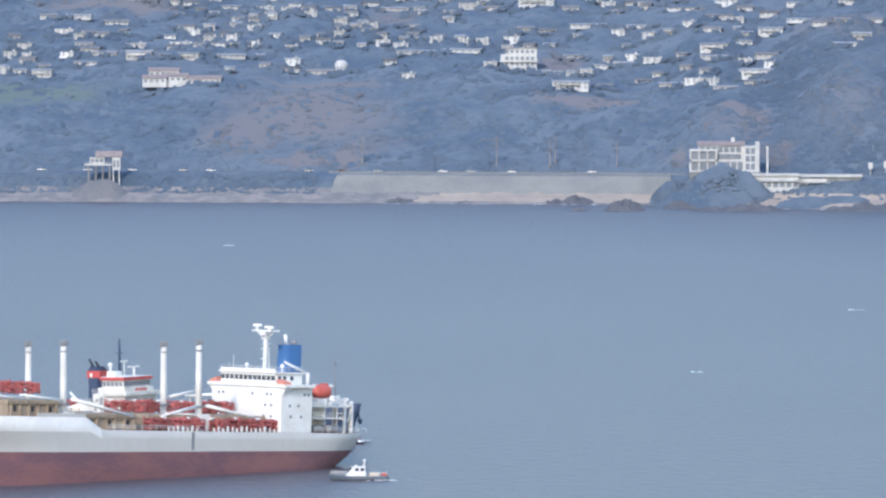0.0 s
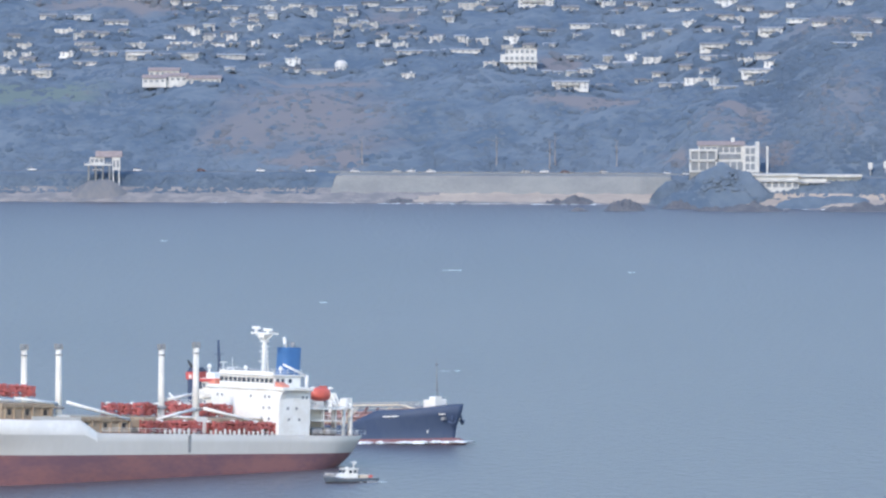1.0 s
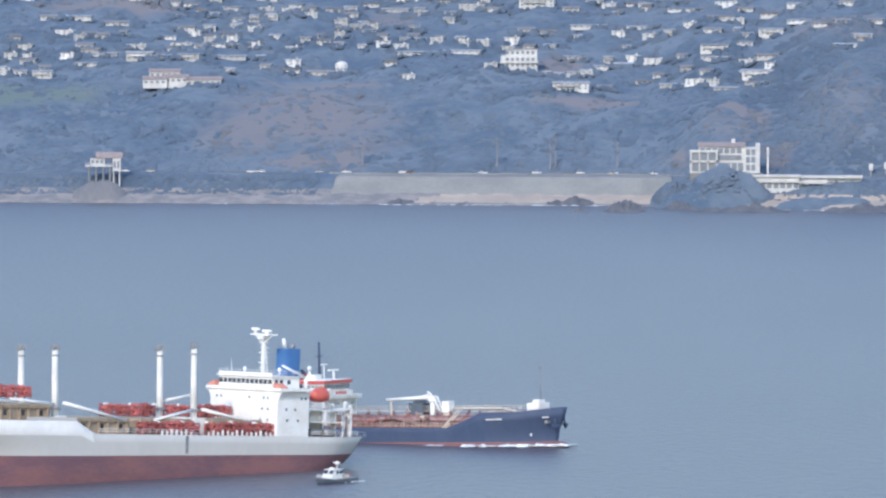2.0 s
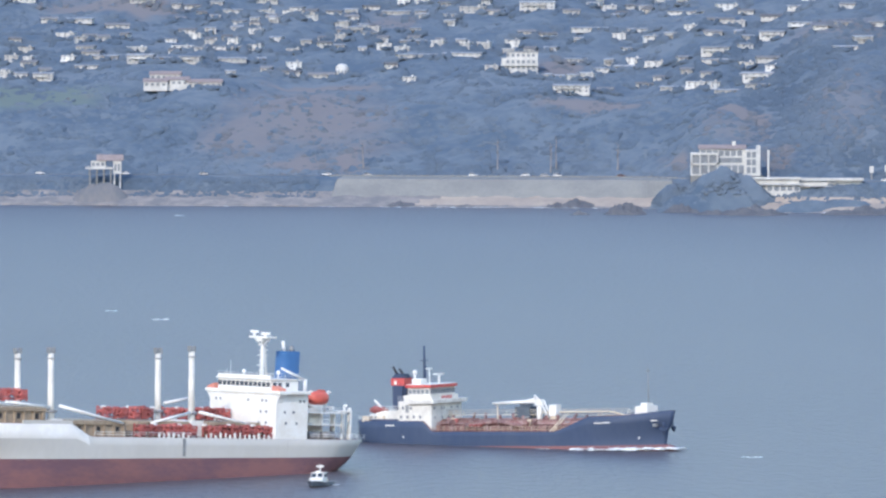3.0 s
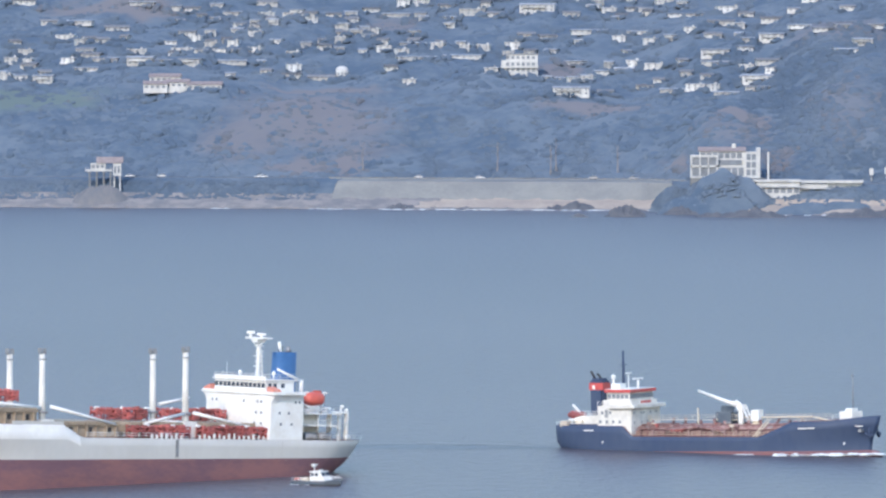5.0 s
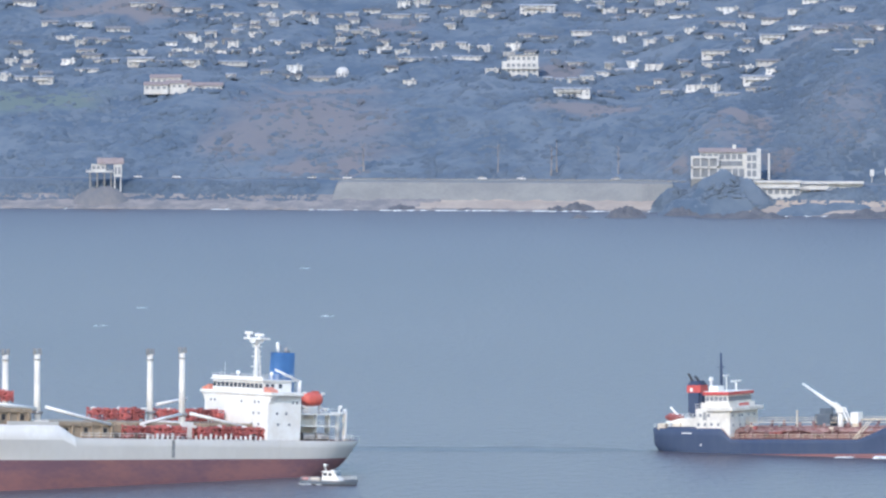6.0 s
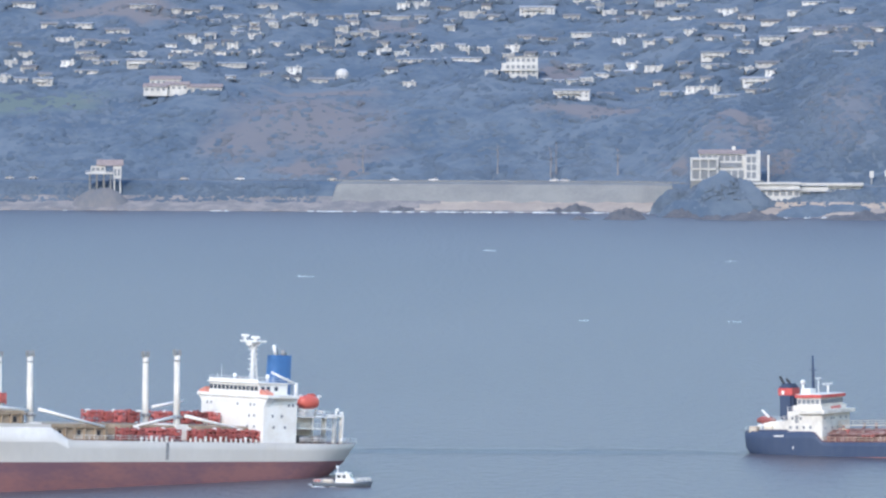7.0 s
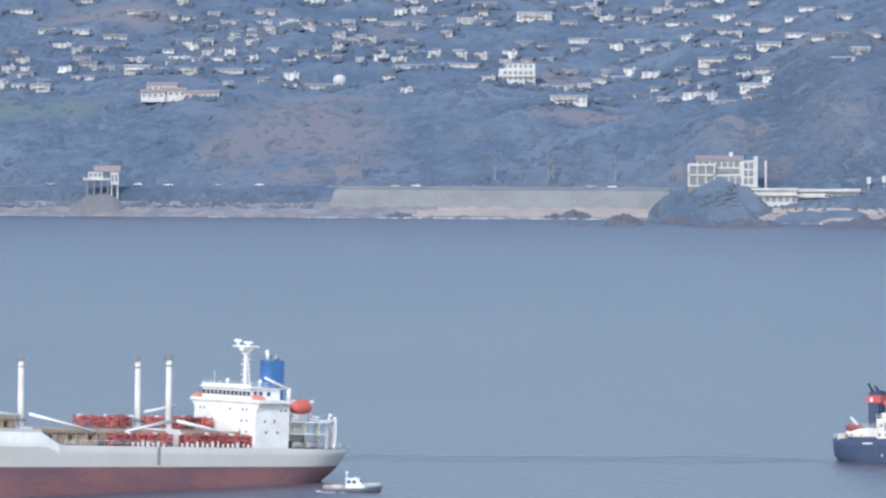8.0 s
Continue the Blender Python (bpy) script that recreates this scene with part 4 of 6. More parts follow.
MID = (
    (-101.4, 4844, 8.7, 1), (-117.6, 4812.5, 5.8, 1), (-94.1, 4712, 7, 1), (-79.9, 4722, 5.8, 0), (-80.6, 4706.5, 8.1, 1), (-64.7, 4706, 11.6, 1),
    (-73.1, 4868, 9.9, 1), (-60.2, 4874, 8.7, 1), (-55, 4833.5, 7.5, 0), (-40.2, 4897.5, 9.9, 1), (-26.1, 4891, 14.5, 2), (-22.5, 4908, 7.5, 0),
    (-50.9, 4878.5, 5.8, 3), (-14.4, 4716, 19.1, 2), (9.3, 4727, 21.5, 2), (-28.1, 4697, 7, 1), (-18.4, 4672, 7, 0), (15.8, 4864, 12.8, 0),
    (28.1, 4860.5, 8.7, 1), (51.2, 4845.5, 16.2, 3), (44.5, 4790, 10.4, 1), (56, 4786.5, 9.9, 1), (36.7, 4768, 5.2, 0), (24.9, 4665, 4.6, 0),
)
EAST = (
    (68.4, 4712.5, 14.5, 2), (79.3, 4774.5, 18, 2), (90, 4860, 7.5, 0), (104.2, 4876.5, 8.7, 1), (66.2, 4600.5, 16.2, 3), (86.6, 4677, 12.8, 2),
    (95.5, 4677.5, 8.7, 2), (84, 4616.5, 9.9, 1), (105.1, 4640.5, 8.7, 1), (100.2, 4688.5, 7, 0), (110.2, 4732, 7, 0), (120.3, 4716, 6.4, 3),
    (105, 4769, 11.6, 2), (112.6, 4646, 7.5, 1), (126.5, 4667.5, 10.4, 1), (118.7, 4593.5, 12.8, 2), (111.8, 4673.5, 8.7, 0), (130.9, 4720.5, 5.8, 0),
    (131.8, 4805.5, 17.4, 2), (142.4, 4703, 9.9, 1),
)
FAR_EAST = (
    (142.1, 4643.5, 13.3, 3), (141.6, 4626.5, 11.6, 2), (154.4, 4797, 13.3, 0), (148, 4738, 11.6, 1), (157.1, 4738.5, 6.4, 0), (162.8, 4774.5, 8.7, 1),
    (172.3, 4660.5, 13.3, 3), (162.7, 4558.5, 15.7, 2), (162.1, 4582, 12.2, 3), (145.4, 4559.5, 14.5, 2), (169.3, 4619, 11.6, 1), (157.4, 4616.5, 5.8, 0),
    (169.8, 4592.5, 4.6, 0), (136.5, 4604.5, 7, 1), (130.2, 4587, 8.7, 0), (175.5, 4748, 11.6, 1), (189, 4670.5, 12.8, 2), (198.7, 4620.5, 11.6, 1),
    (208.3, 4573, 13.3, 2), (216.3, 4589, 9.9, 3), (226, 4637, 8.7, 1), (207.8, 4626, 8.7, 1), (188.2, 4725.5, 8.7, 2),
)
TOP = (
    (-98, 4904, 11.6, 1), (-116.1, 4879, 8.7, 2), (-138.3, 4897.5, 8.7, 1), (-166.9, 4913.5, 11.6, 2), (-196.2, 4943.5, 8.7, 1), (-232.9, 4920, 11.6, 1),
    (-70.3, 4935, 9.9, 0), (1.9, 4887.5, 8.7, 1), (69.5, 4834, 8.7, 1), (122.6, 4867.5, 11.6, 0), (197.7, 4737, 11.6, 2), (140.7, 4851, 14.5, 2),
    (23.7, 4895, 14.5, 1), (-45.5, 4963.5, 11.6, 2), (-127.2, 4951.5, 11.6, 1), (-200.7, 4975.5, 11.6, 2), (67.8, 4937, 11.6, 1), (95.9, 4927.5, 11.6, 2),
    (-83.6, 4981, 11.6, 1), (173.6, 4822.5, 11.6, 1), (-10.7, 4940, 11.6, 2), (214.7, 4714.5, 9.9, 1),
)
# breaking crests: across, along, moment
CRESTS = (
    (-90.7, 3777.8, 0), (143.3, 3069.9, 0), (74.7, 2599.6, 0), (-14.8, 3937, 0.1), (63.7, 3449.8, 0.1), (19.2, 3142.2, 0.2),
    (2, 2449.5, 0.2), (-120.3, 3841, 1), (4.5, 3470, 1), (73.7, 3444.4, 1), (-42.1, 3137.7, 1), (2.7, 2607.4, 1.1),
    (-84.5, 3855.8, 1.5), (-82, 3350.9, 1.5), (58.5, 3000.8, 1.5), (85.1, 2819.6, 1.5), (72.6, 2078.4, 1.5), (114, 2629, 1.5),
    (-115.6, 3092.7, 3.0), (-127.7, 4293.0, 3.0), (75.6, 2164.3, 3.0), (-96.1, 3017.8, 3.0), (-94.1, 3041.9, 3.5), (100.2, 3017.4, 3.5),
    (-116.8, 3143.2, 4.0), (-90.4, 3562.5, 4.0), (-158.9, 3310.2, 4.0),
)
LATER_CRESTS = (
    (37.2, 3327.9, 4.0), (122.5, 3101.5, 4.0), (47.2, 2690.6, 4.0), (-127.1, 3748.9, 4.5), (-143.9, 3364, 4.5), (87.5, 2774.3, 4.5),
    (-7.1, 3756.4, 4.5), (-107, 3153, 6.0), (-115, 2992, 6.0), (-40, 3076, 6.0), (-56, 3576, 6.0), (49.5, 3036.4, 6.5),
    (67.4, 3225.2, 6.5), (-60.5, 3496.9, 6.5), (100, 3040, 7.0), (119.6, 3682.4, 7), (-53.2, 3496.3, 7), (48.8, 3050.8, 7),
    (20, 3825.7, 7), (64.7, 3221.3, 7.5), (-64.4, 4294.1, 7.5), (-6.6, 3366.3, 7.5), (-13.7, 2942.3, 7.5), (43.0, 2300.7, 7.5),
    (153.5, 3867.8, 7.5), (-13.2, 3916.4, 7.5), (-134, 3672.3, 8), (-93.2, 4229.3, 8),
)


def house_kind(w, kind):
    """One hillside house; the front looks to -y, the floor is at z = 0."""
    label = ("white flat-roofed house with dark window bands", "small pale house with a haze-tinted tiled gable roof",
             "long low white house under a grey sheet roof", "two-storey white house with a shallow grey roof")[kind]
    ob = thing("house", pose(0, 0, 0), label + " on the hillside", "house", "hillside houses")
    deep = 6.0 if kind < 2 else 7.0
    high = (3.4, 2.3, 2.3, 3.9)[kind]
    h = w / 2
    wall = PLASTER if kind != 1 else CREAM
    bm = boxes((-h, h, -deep / 2, deep / 2, -1.4, high))
    if kind == 0:
        box(bm, -h - 0.3, h * 0.3, -deep / 2 - 1.4, -deep / 2, -1.4, 0.3)
    part("wall", bm, wall, ob)
    if kind == 0:
        part("roof", boxes((-h - 0.4, h + 0.4, -deep / 2 - 0.5, deep / 2 + 0.4, high, high + 0.35)), PLASTER, ob)
        part("chimney", boxes((h * 0.4, h * 0.4 + 0.9, -0.5, 0.5, high + 0.35, high + 1.5)), PLASTER, ob)
    else:
        bm = bmesh.new()
        rise = 1.5 if kind == 1 else 0.9
        prism(bm, [(-deep / 2 - 0.6, high), (0, high + rise), (deep / 2 + 0.6, high), (deep / 2 + 0.6, high - 0.15), (-deep / 2 - 0.6, high - 0.15)], -h - 0.5, h + 0.5)
        part("roof", bm, TILE if kind == 1 else SLATE, ob)
        if kind == 3:
            part("balcony", boxes((-h * 0.8, h * 0.5, -deep / 2 - 1.5, -deep / 2, 2.1, 2.3), (-h * 0.8, h * 0.5, -deep / 2 - 1.5, -deep / 2 - 1.35, 2.3, 3.0)), PLASTER, ob)
    k = max(2, int(w / 2.8))
    for z in ((1.3,) if high < 3 else (1.1, 2.9)):
        for i in range(k):
            x = -h + (i + 0.5) * w / k
            if i == k // 2 and z < 2:
                part("door", boxes((x - 0.5, x + 0.5, -deep / 2 - 0.06, -deep / 2 + 0.05, 0, 1.95)), STEEL, ob)
            else:
                part("window", boxes((x - 0.6, x + 0.6, -deep / 2 - 0.05, -deep / 2 + 0.05, z - 0.45, z + 0.5)), PANES, ob)
    return ob


def houses():
    rng = random.Random(12)
    kinds, spots = {}, []
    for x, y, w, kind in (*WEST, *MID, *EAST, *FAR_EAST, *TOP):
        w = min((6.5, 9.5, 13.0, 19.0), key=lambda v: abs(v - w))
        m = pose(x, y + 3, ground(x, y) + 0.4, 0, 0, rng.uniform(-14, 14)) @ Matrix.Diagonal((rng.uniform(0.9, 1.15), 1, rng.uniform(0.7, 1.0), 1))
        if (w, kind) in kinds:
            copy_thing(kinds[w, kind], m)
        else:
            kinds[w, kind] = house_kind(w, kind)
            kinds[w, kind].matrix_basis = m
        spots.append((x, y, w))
    # smaller homes filling the streets between
    made = 0
    while made < 125:
        x, d = rng.uniform(-235, 200), rng.uniform(215, 520)
        y = shore(x) + d
        if y > 4985 or x < -150 and d > 330 or x > 168 or -110 < x < 50 and d < 290 or max(bare(x, y)) > 0.3 or noise.noise((x / 55, y / 75, 1.3)) < -0.1 or any(abs(x - a) < (w + 8) / 2 and abs(y - b) < 13 for a, b, w in spots):
            continue
        kind = rng.choice((0, 1, 2, 2, 3))
        m = pose(x, y + 3, ground(x, y) + 0.3, 0, 0, rng.uniform(-20, 20)) @ Matrix.Diagonal((rng.uniform(0.7, 1.2), 1, rng.uniform(0.65, 1.0), 1))
        if (6.5, kind) in kinds:
            copy_thing(kinds[6.5, kind], m)
            made += 1
            spots.append((x, y, 6.5))
        else:
            kinds[6.5, kind] = house_kind(6.5, kind)
            kinds[6.5, kind].matrix_basis = m
            spots.append((x, y, 6.5))
    return spots


def villa(x, y):
    ob = thing("villa", pose(x, y + 4, ground(x, y) + 0.5), "tall white three-storey villa with terraces on the hillside", "house")
    part("wall", boxes((-9.5, 9.5, -4, 4, -2, 7.0), (-7, 9.5, -3, 4, 7.0, 10.2), (-10.5, 4, -6.5, -4, -3, 1.2)), LIMEWASH, ob)
    part("roof", boxes((-7.6, 10.1, -3.6, 4.4, 10.2, 10.6)), SLATE, ob)
    part("balcony", boxes((-9.8, 9.8, -5.4, -4, 3.0, 3.3), (-9.8, 9.8, -5.4, -5.2, 3.3, 4.2)), LIMEWASH, ob)
    for z, y0 in ((1.9, -4), (5.0, -4), (8.5, -3)):
        for k in range(6):
            xx = -6.2 + k * 2.7
            part("window", boxes((xx - 0.8, xx + 0.8, y0 - 0.06, y0 + 0.05, z - 0.8, z + 0.9)), PANES, ob)


def hall(x, y):
    ob = thing("school_hall", pose(x, y + 4, ground(x, y) + 0.5, 0, 0, -3), "long white institutional block with red-brown roofs at the bluff edge", "building")
    for x0, x1, z, y0 in ((-20.5, -8, 3.5, 0), (-9.5, 3, 4.4, 2.5), (2.5, 20.5, 3.2, 0.6), (-18, -2, 7.2, 9)):
        part("wall", boxes((x0, x1, y0 - 4, y0 + 4, -1.4, z)), LIMEWASH, ob)
        bm = bmesh.new()
        prism(bm, [(y0 - 4.6, z), (y0, z + 1.7), (y0 + 4.6, z), (y0 + 4.6, z - 0.15), (y0 - 4.6, z - 0.15)], x0 - 0.5, x1 + 0.5)
        part("roof", bm, REDTILE, ob)
        for k in range(int((x1 - x0) / 3)):
            xx = x0 + 1.6 + k * 3.0
            part("window", boxes((xx - 0.8, xx + 0.8, y0 - 4.06, y0 - 3.95, z - 2.2, z - 0.8)), PANES, ob)


def round_tower(x, y):
    ob = thing("round_tower", pose(x, y, ground(x, y)), "white rounded tower with a domed cap among trees", "tower")
    part("drum", rods(((0, 0, -4), (0, 0, 3.8), 3.6, 3.4, 20)), LIMEWASH, ob)
    bm = bmesh.new()
    made = bmesh.ops.create_uvsphere(bm, u_segments=20, v_segments=12, radius=3.5)["verts"]
    for v in made:
        v.co.z = 3.8 + max(0.0, v.co.z) * 0.75
    part("dome", bm, LIMEWASH, ob)
    for k in range(5):
        part("window", boxes((-0.4, 0.4, -3.62, -3.4, 1.6, 3.0)), PANES, ob, at=pose(0, 0, 0, 0, 0, -60 + k * 30))


def seaside_restaurant():
    """Big white building with glazed bays on the rocky point, its terrace running off along the shore."""
    ob = thing("seaside_restaurant", pose(139, 4394, 0), "big white seaside building with glazed bays on a rocky point", "building")
    part("podium", boxes((-16.9, 19, -3, 9, 6, 17.2), (-16.6, -3.6, -6.2, -3, 6, 17.2)), CONCRETE, ob, "grey concrete footing")
    bay = part("glazed_bay", boxes((-17, -3.5, -6.5, 5, 17.2, 18.0), (-17, -3.5, -6.5, 5, 27.4, 28.4), (-17, -16.2, -6.5, 5, 18, 27.4), (-4.3, -3.5, -6.5, 5, 18, 27.4),
                             (-12.8, -12.1, -6.5, -5.8, 18, 27.4), (-17, -3.5, -6.5, -5.6, 22.4, 23.4), (-8.6, -7.9, -6.5, -5.8, 18, 27.4)), LIMEWASH, ob, "white framed bay")
    part("glazing", boxes((-16.2, -4.3, -5.6, -5.4, 18, 27.4)), PANES, bay)
    upper = part("upper_storey", boxes((-12.5, 10, -2.5, 7, 23.2, 30.4)), LIMEWASH, ob)
    for k in range(7):
        x = -10.8 + k * 3.0
        part("window", boxes((x - 1.2, x + 1.2, -2.56, -2.4, 26.8, 29.6)), PANES, upper)
    part("window_band", boxes((-3.0, 8.4, -3.0, -2.4, 23.6, 26.0)), PANES, upper)
    mid = part("middle_block", boxes((-3.5, 10, -4.0, 7, 17.2, 23.2)), LIMEWASH, ob)
    for k in range(4):
        x = -1.6 + k * 3.2
        part("window", boxes((x - 1.3, x + 1.3, -4.06, -3.9, 18.2, 22.2)), PANES, mid)
    tower = part("corner_tower", boxes((10, 17.4, -5.4, 7, 17.0, 30.0), (15.6, 17.4, -5.6, 6, 30.0, 32.0)), LIMEWASH, ob)
    for z in (18.6, 22.4, 26.2):
        for x in (11.6, 14.2):
            part("window", boxes((x - 1.0, x + 1.0, -5.46, -5.3, z - 0.2, z + 2.8)), PANES, tower)
    bm = bmesh.new()
    prism(bm, [(-3.4, 30.4), (2.2, 32.4), (7.8, 30.4), (7.8, 30.2), (-3.4, 30.2)], -13.2, 10.6)
    part("roof", bm, REDTILE, ob, "red-brown tiled roof")
    part("chimney", boxes((3.6, 5.4, 1, 3, 31.4, 34.0)), LIMEWASH, ob)
    part("pylon", boxes((21.0, 22.0, -2, -1, 14, 29.8)), LIMEWASH, ob, "slim white pylon")
    deck_ob = thing("terrace_building", pose(179, 4370, 0), "long low white terrace building above the rocks", "building")
    part("wall", boxes((-26, -4, -3, 6, 4, 15.8), (-4, 10, -1, 6, 4, 14.6), (10, 27, 0, 6, 4, 15.2)), LIMEWASH, deck_ob)
    part("roof", boxes((-27, -3.4, -4.2, 6.4, 15.8, 16.8)), LIMEWASH, deck_ob)
    part("roof", boxes((-3.4, 27.4, -2.4, 6.4, 15.2, 16.4)), LIMEWASH, deck_ob)
    part("canopy", boxes((-23, -2, -4.4, -3, 13.0, 13.5), (-3, 12, -3.4, -1, 12.2, 12.7)), SLATE, deck_ob)
    for k in range(6):
        x = -22 + k * 3.3
        part("window", boxes((x - 1.2, x + 1.2, -3.06, -2.9, 10.2, 12.6)), PANES, deck_ob)
    for k in range(3):
        x = -1.6 + k * 4.2
        part("window", boxes((x - 1.4, x + 1.4, -1.06, -0.9, 9.8, 11.8)), PANES, deck_ob)
    for x in (211.5, 219.0):
        sign = thing("roadside_board", pose(x, 4392, ground(x, 4392)), "pale upright board on a post by the road", "sign", "roadside boards")
        part("post", boxes((-0.3, 0.3, -0.3, 0.3, -1, 3.0)), STEEL, sign)
        part("board", boxes((-1.0, 1.0, -0.2, 0.2, 3.0, 6.2)), LIMEWASH, sign)


def pavilion(x, y):
    g = ground(x, y)
    ob = thing("stilt_pavilion", pose(x, y, 0), "white lookout pavilion on stilts with a red roof", "pavilion")
    part("deck", boxes((-9, 4.5, -4, 4, 17.9, 18.7)), LIMEWASH, ob)
    for px in (-7, -3.4, 0.2, 3.6):
        for py in (-3.4, 3.4):
            part("stilt", boxes((px - 0.3, px + 0.3, py - 0.3, py + 0.3, g - 1, 18)), CONCRETE, ob, "weathered grey concrete stilt")
    part("railing", boxes((-9, 4.5, -4.05, -3.95, 19.5, 19.65), *[(x0, x0 + 0.15, -4.05, -3.95, 18.7, 19.6) for x0 in np.arange(-9, 4.6, 1.65)]), LIMEWASH, ob, "white deck railing")
    part("cabin", boxes((-6.4, 1.0, -2.8, 3, 18.7, 22.0)), LIMEWASH, ob)
    for k in range(3):
        part("window", boxes((-5.8 + k * 2.3, -4.2 + k * 2.3, -2.86, -2.7, 19.4, 21.2)), PANES, ob)
    part("side_block", boxes((5, 9, -3, 4, 15.6, 22.4), (5.2, 5.8, -2, -1.4, g - 1, 15.6), (8.2, 8.8, -2, -1.4, g - 1, 15.6)), LIMEWASH, ob)
    for k in range(2):
        part("window", boxes((5.5 + k * 1.8, 6.7 + k * 1.8, -3.06, -2.9, 17.0, 20.6)), PANES, ob)
    bm = bmesh.new()
    prism(bm, [(-3.6, 22.3), (0.4, 25.2), (4.6, 22.3), (4.6, 22.1), (-3.6, 22.1)], -3.5, 10.0)
    part("roof", bm, REDTILE, ob, "faded red tiled roof")


SPOTS = houses()
villa(39.8, 4668.5)
hall(-136.9, 4657)
round_tower(-54, 4710.5)
seaside_restaurant()
pavilion(-172.7, 4503)


def lump_mesh(name, lumps, rng, material, sub=2, rough=0.28):
    """Many uneven lumps (x, y, z, rx, ry, rz) in one mesh."""
    bm = bmesh.new()
    bmesh.ops.create_icosphere(bm, subdivisions=sub, radius=1.0)
    bm.verts.ensure_lookup_table()
    base = np.array([v.co[:] for v in bm.verts])
    tri = np.array([[v.index for v in f.verts] for f in bm.faces])
    bm.free()
    gen = np.random.RandomState(rng)
    n, k = len(lumps), len(base)
    lumps = np.array(lumps)
    j = 1 + gen.uniform(-rough, rough, (n, k, 1))
    co = (base[None] * j * lumps[:, None, 3:6] + lumps[:, None, 0:3]).reshape(-1, 3)
    faces = (tri[None] + (np.arange(n) * k)[:, None, None]).reshape(-1, 3)
    me = bpy.data.meshes.new(name)
    me.from_pydata(co.tolist(), [], faces.tolist())
    me.materials.append(material)
    me.polygons.foreach_set("use_smooth", [True] * len(faces))
    return me


def crown_mesh(name, crowns, seed, material, size=0.45, thick=5.0, rough=0.15):
    """Rounded crowns (x, y, z, rx, ry, rz) of uneven clumps with small loose leaf sprays standing off them, in one mesh."""
    bm = bmesh.new()
    bmesh.ops.create_icosphere(bm, subdivisions=2, radius=1.0)
    bm.verts.ensure_lookup_table()
    base = np.array([v.co[:] for v in bm.verts])
    tri = np.array([[v.index for v in f.verts] for f in bm.faces])
    bm.free()
    gen = np.random.RandomState(seed)
    crowns = np.array(crowns)
    k = len(base)
    co = (base[None] * (1 + gen.uniform(-rough, rough, (len(crowns), k, 1))) * crowns[:, None, 3:6] + crowns[:, None, 0:3]).reshape(-1, 3)
    faces = (tri[None] + (np.arange(len(crowns)) * k)[:, None, None]).reshape(-1, 3)
    c = np.repeat(crowns, np.clip(3 + thick * crowns[:, 3] ** 2, 3, 40).astype(int), axis=0)
    n = len(c)
    way = gen.normal(size=(n, 3))
    way[:, 2] = np.abs(way[:, 2])
    way /= np.linalg.norm(way, axis=1, keepdims=True)
    at = c[:, :3] + way * c[:, 3:6] * gen.uniform(0.95, 1.12, (n, 1))
    out = way + gen.normal(size=(n, 3)) * 0.25
    side = np.cross(out, gen.normal(size=(n, 3)))
    side /= np.linalg.norm(side, axis=1, keepdims=True)
    up = np.cross(out, side)
    long = size * gen.uniform(0.5, 1.2, (n, 1))
    leaf = np.stack([at - side * long, at - up * long * 0.6, at + side * long, at + up * long * 0.6], axis=1).reshape(-1, 3)
    me = bpy.data.meshes.new(name)
    me.from_pydata(np.concatenate([co, leaf]).tolist(), [], faces.tolist() + (len(co) + np.arange(n * 4).reshape(-1, 4)).tolist())
    me.materials.append(material)
    me.polygons.foreach_set("use_smooth", [True] * len(me.polygons))
    return me


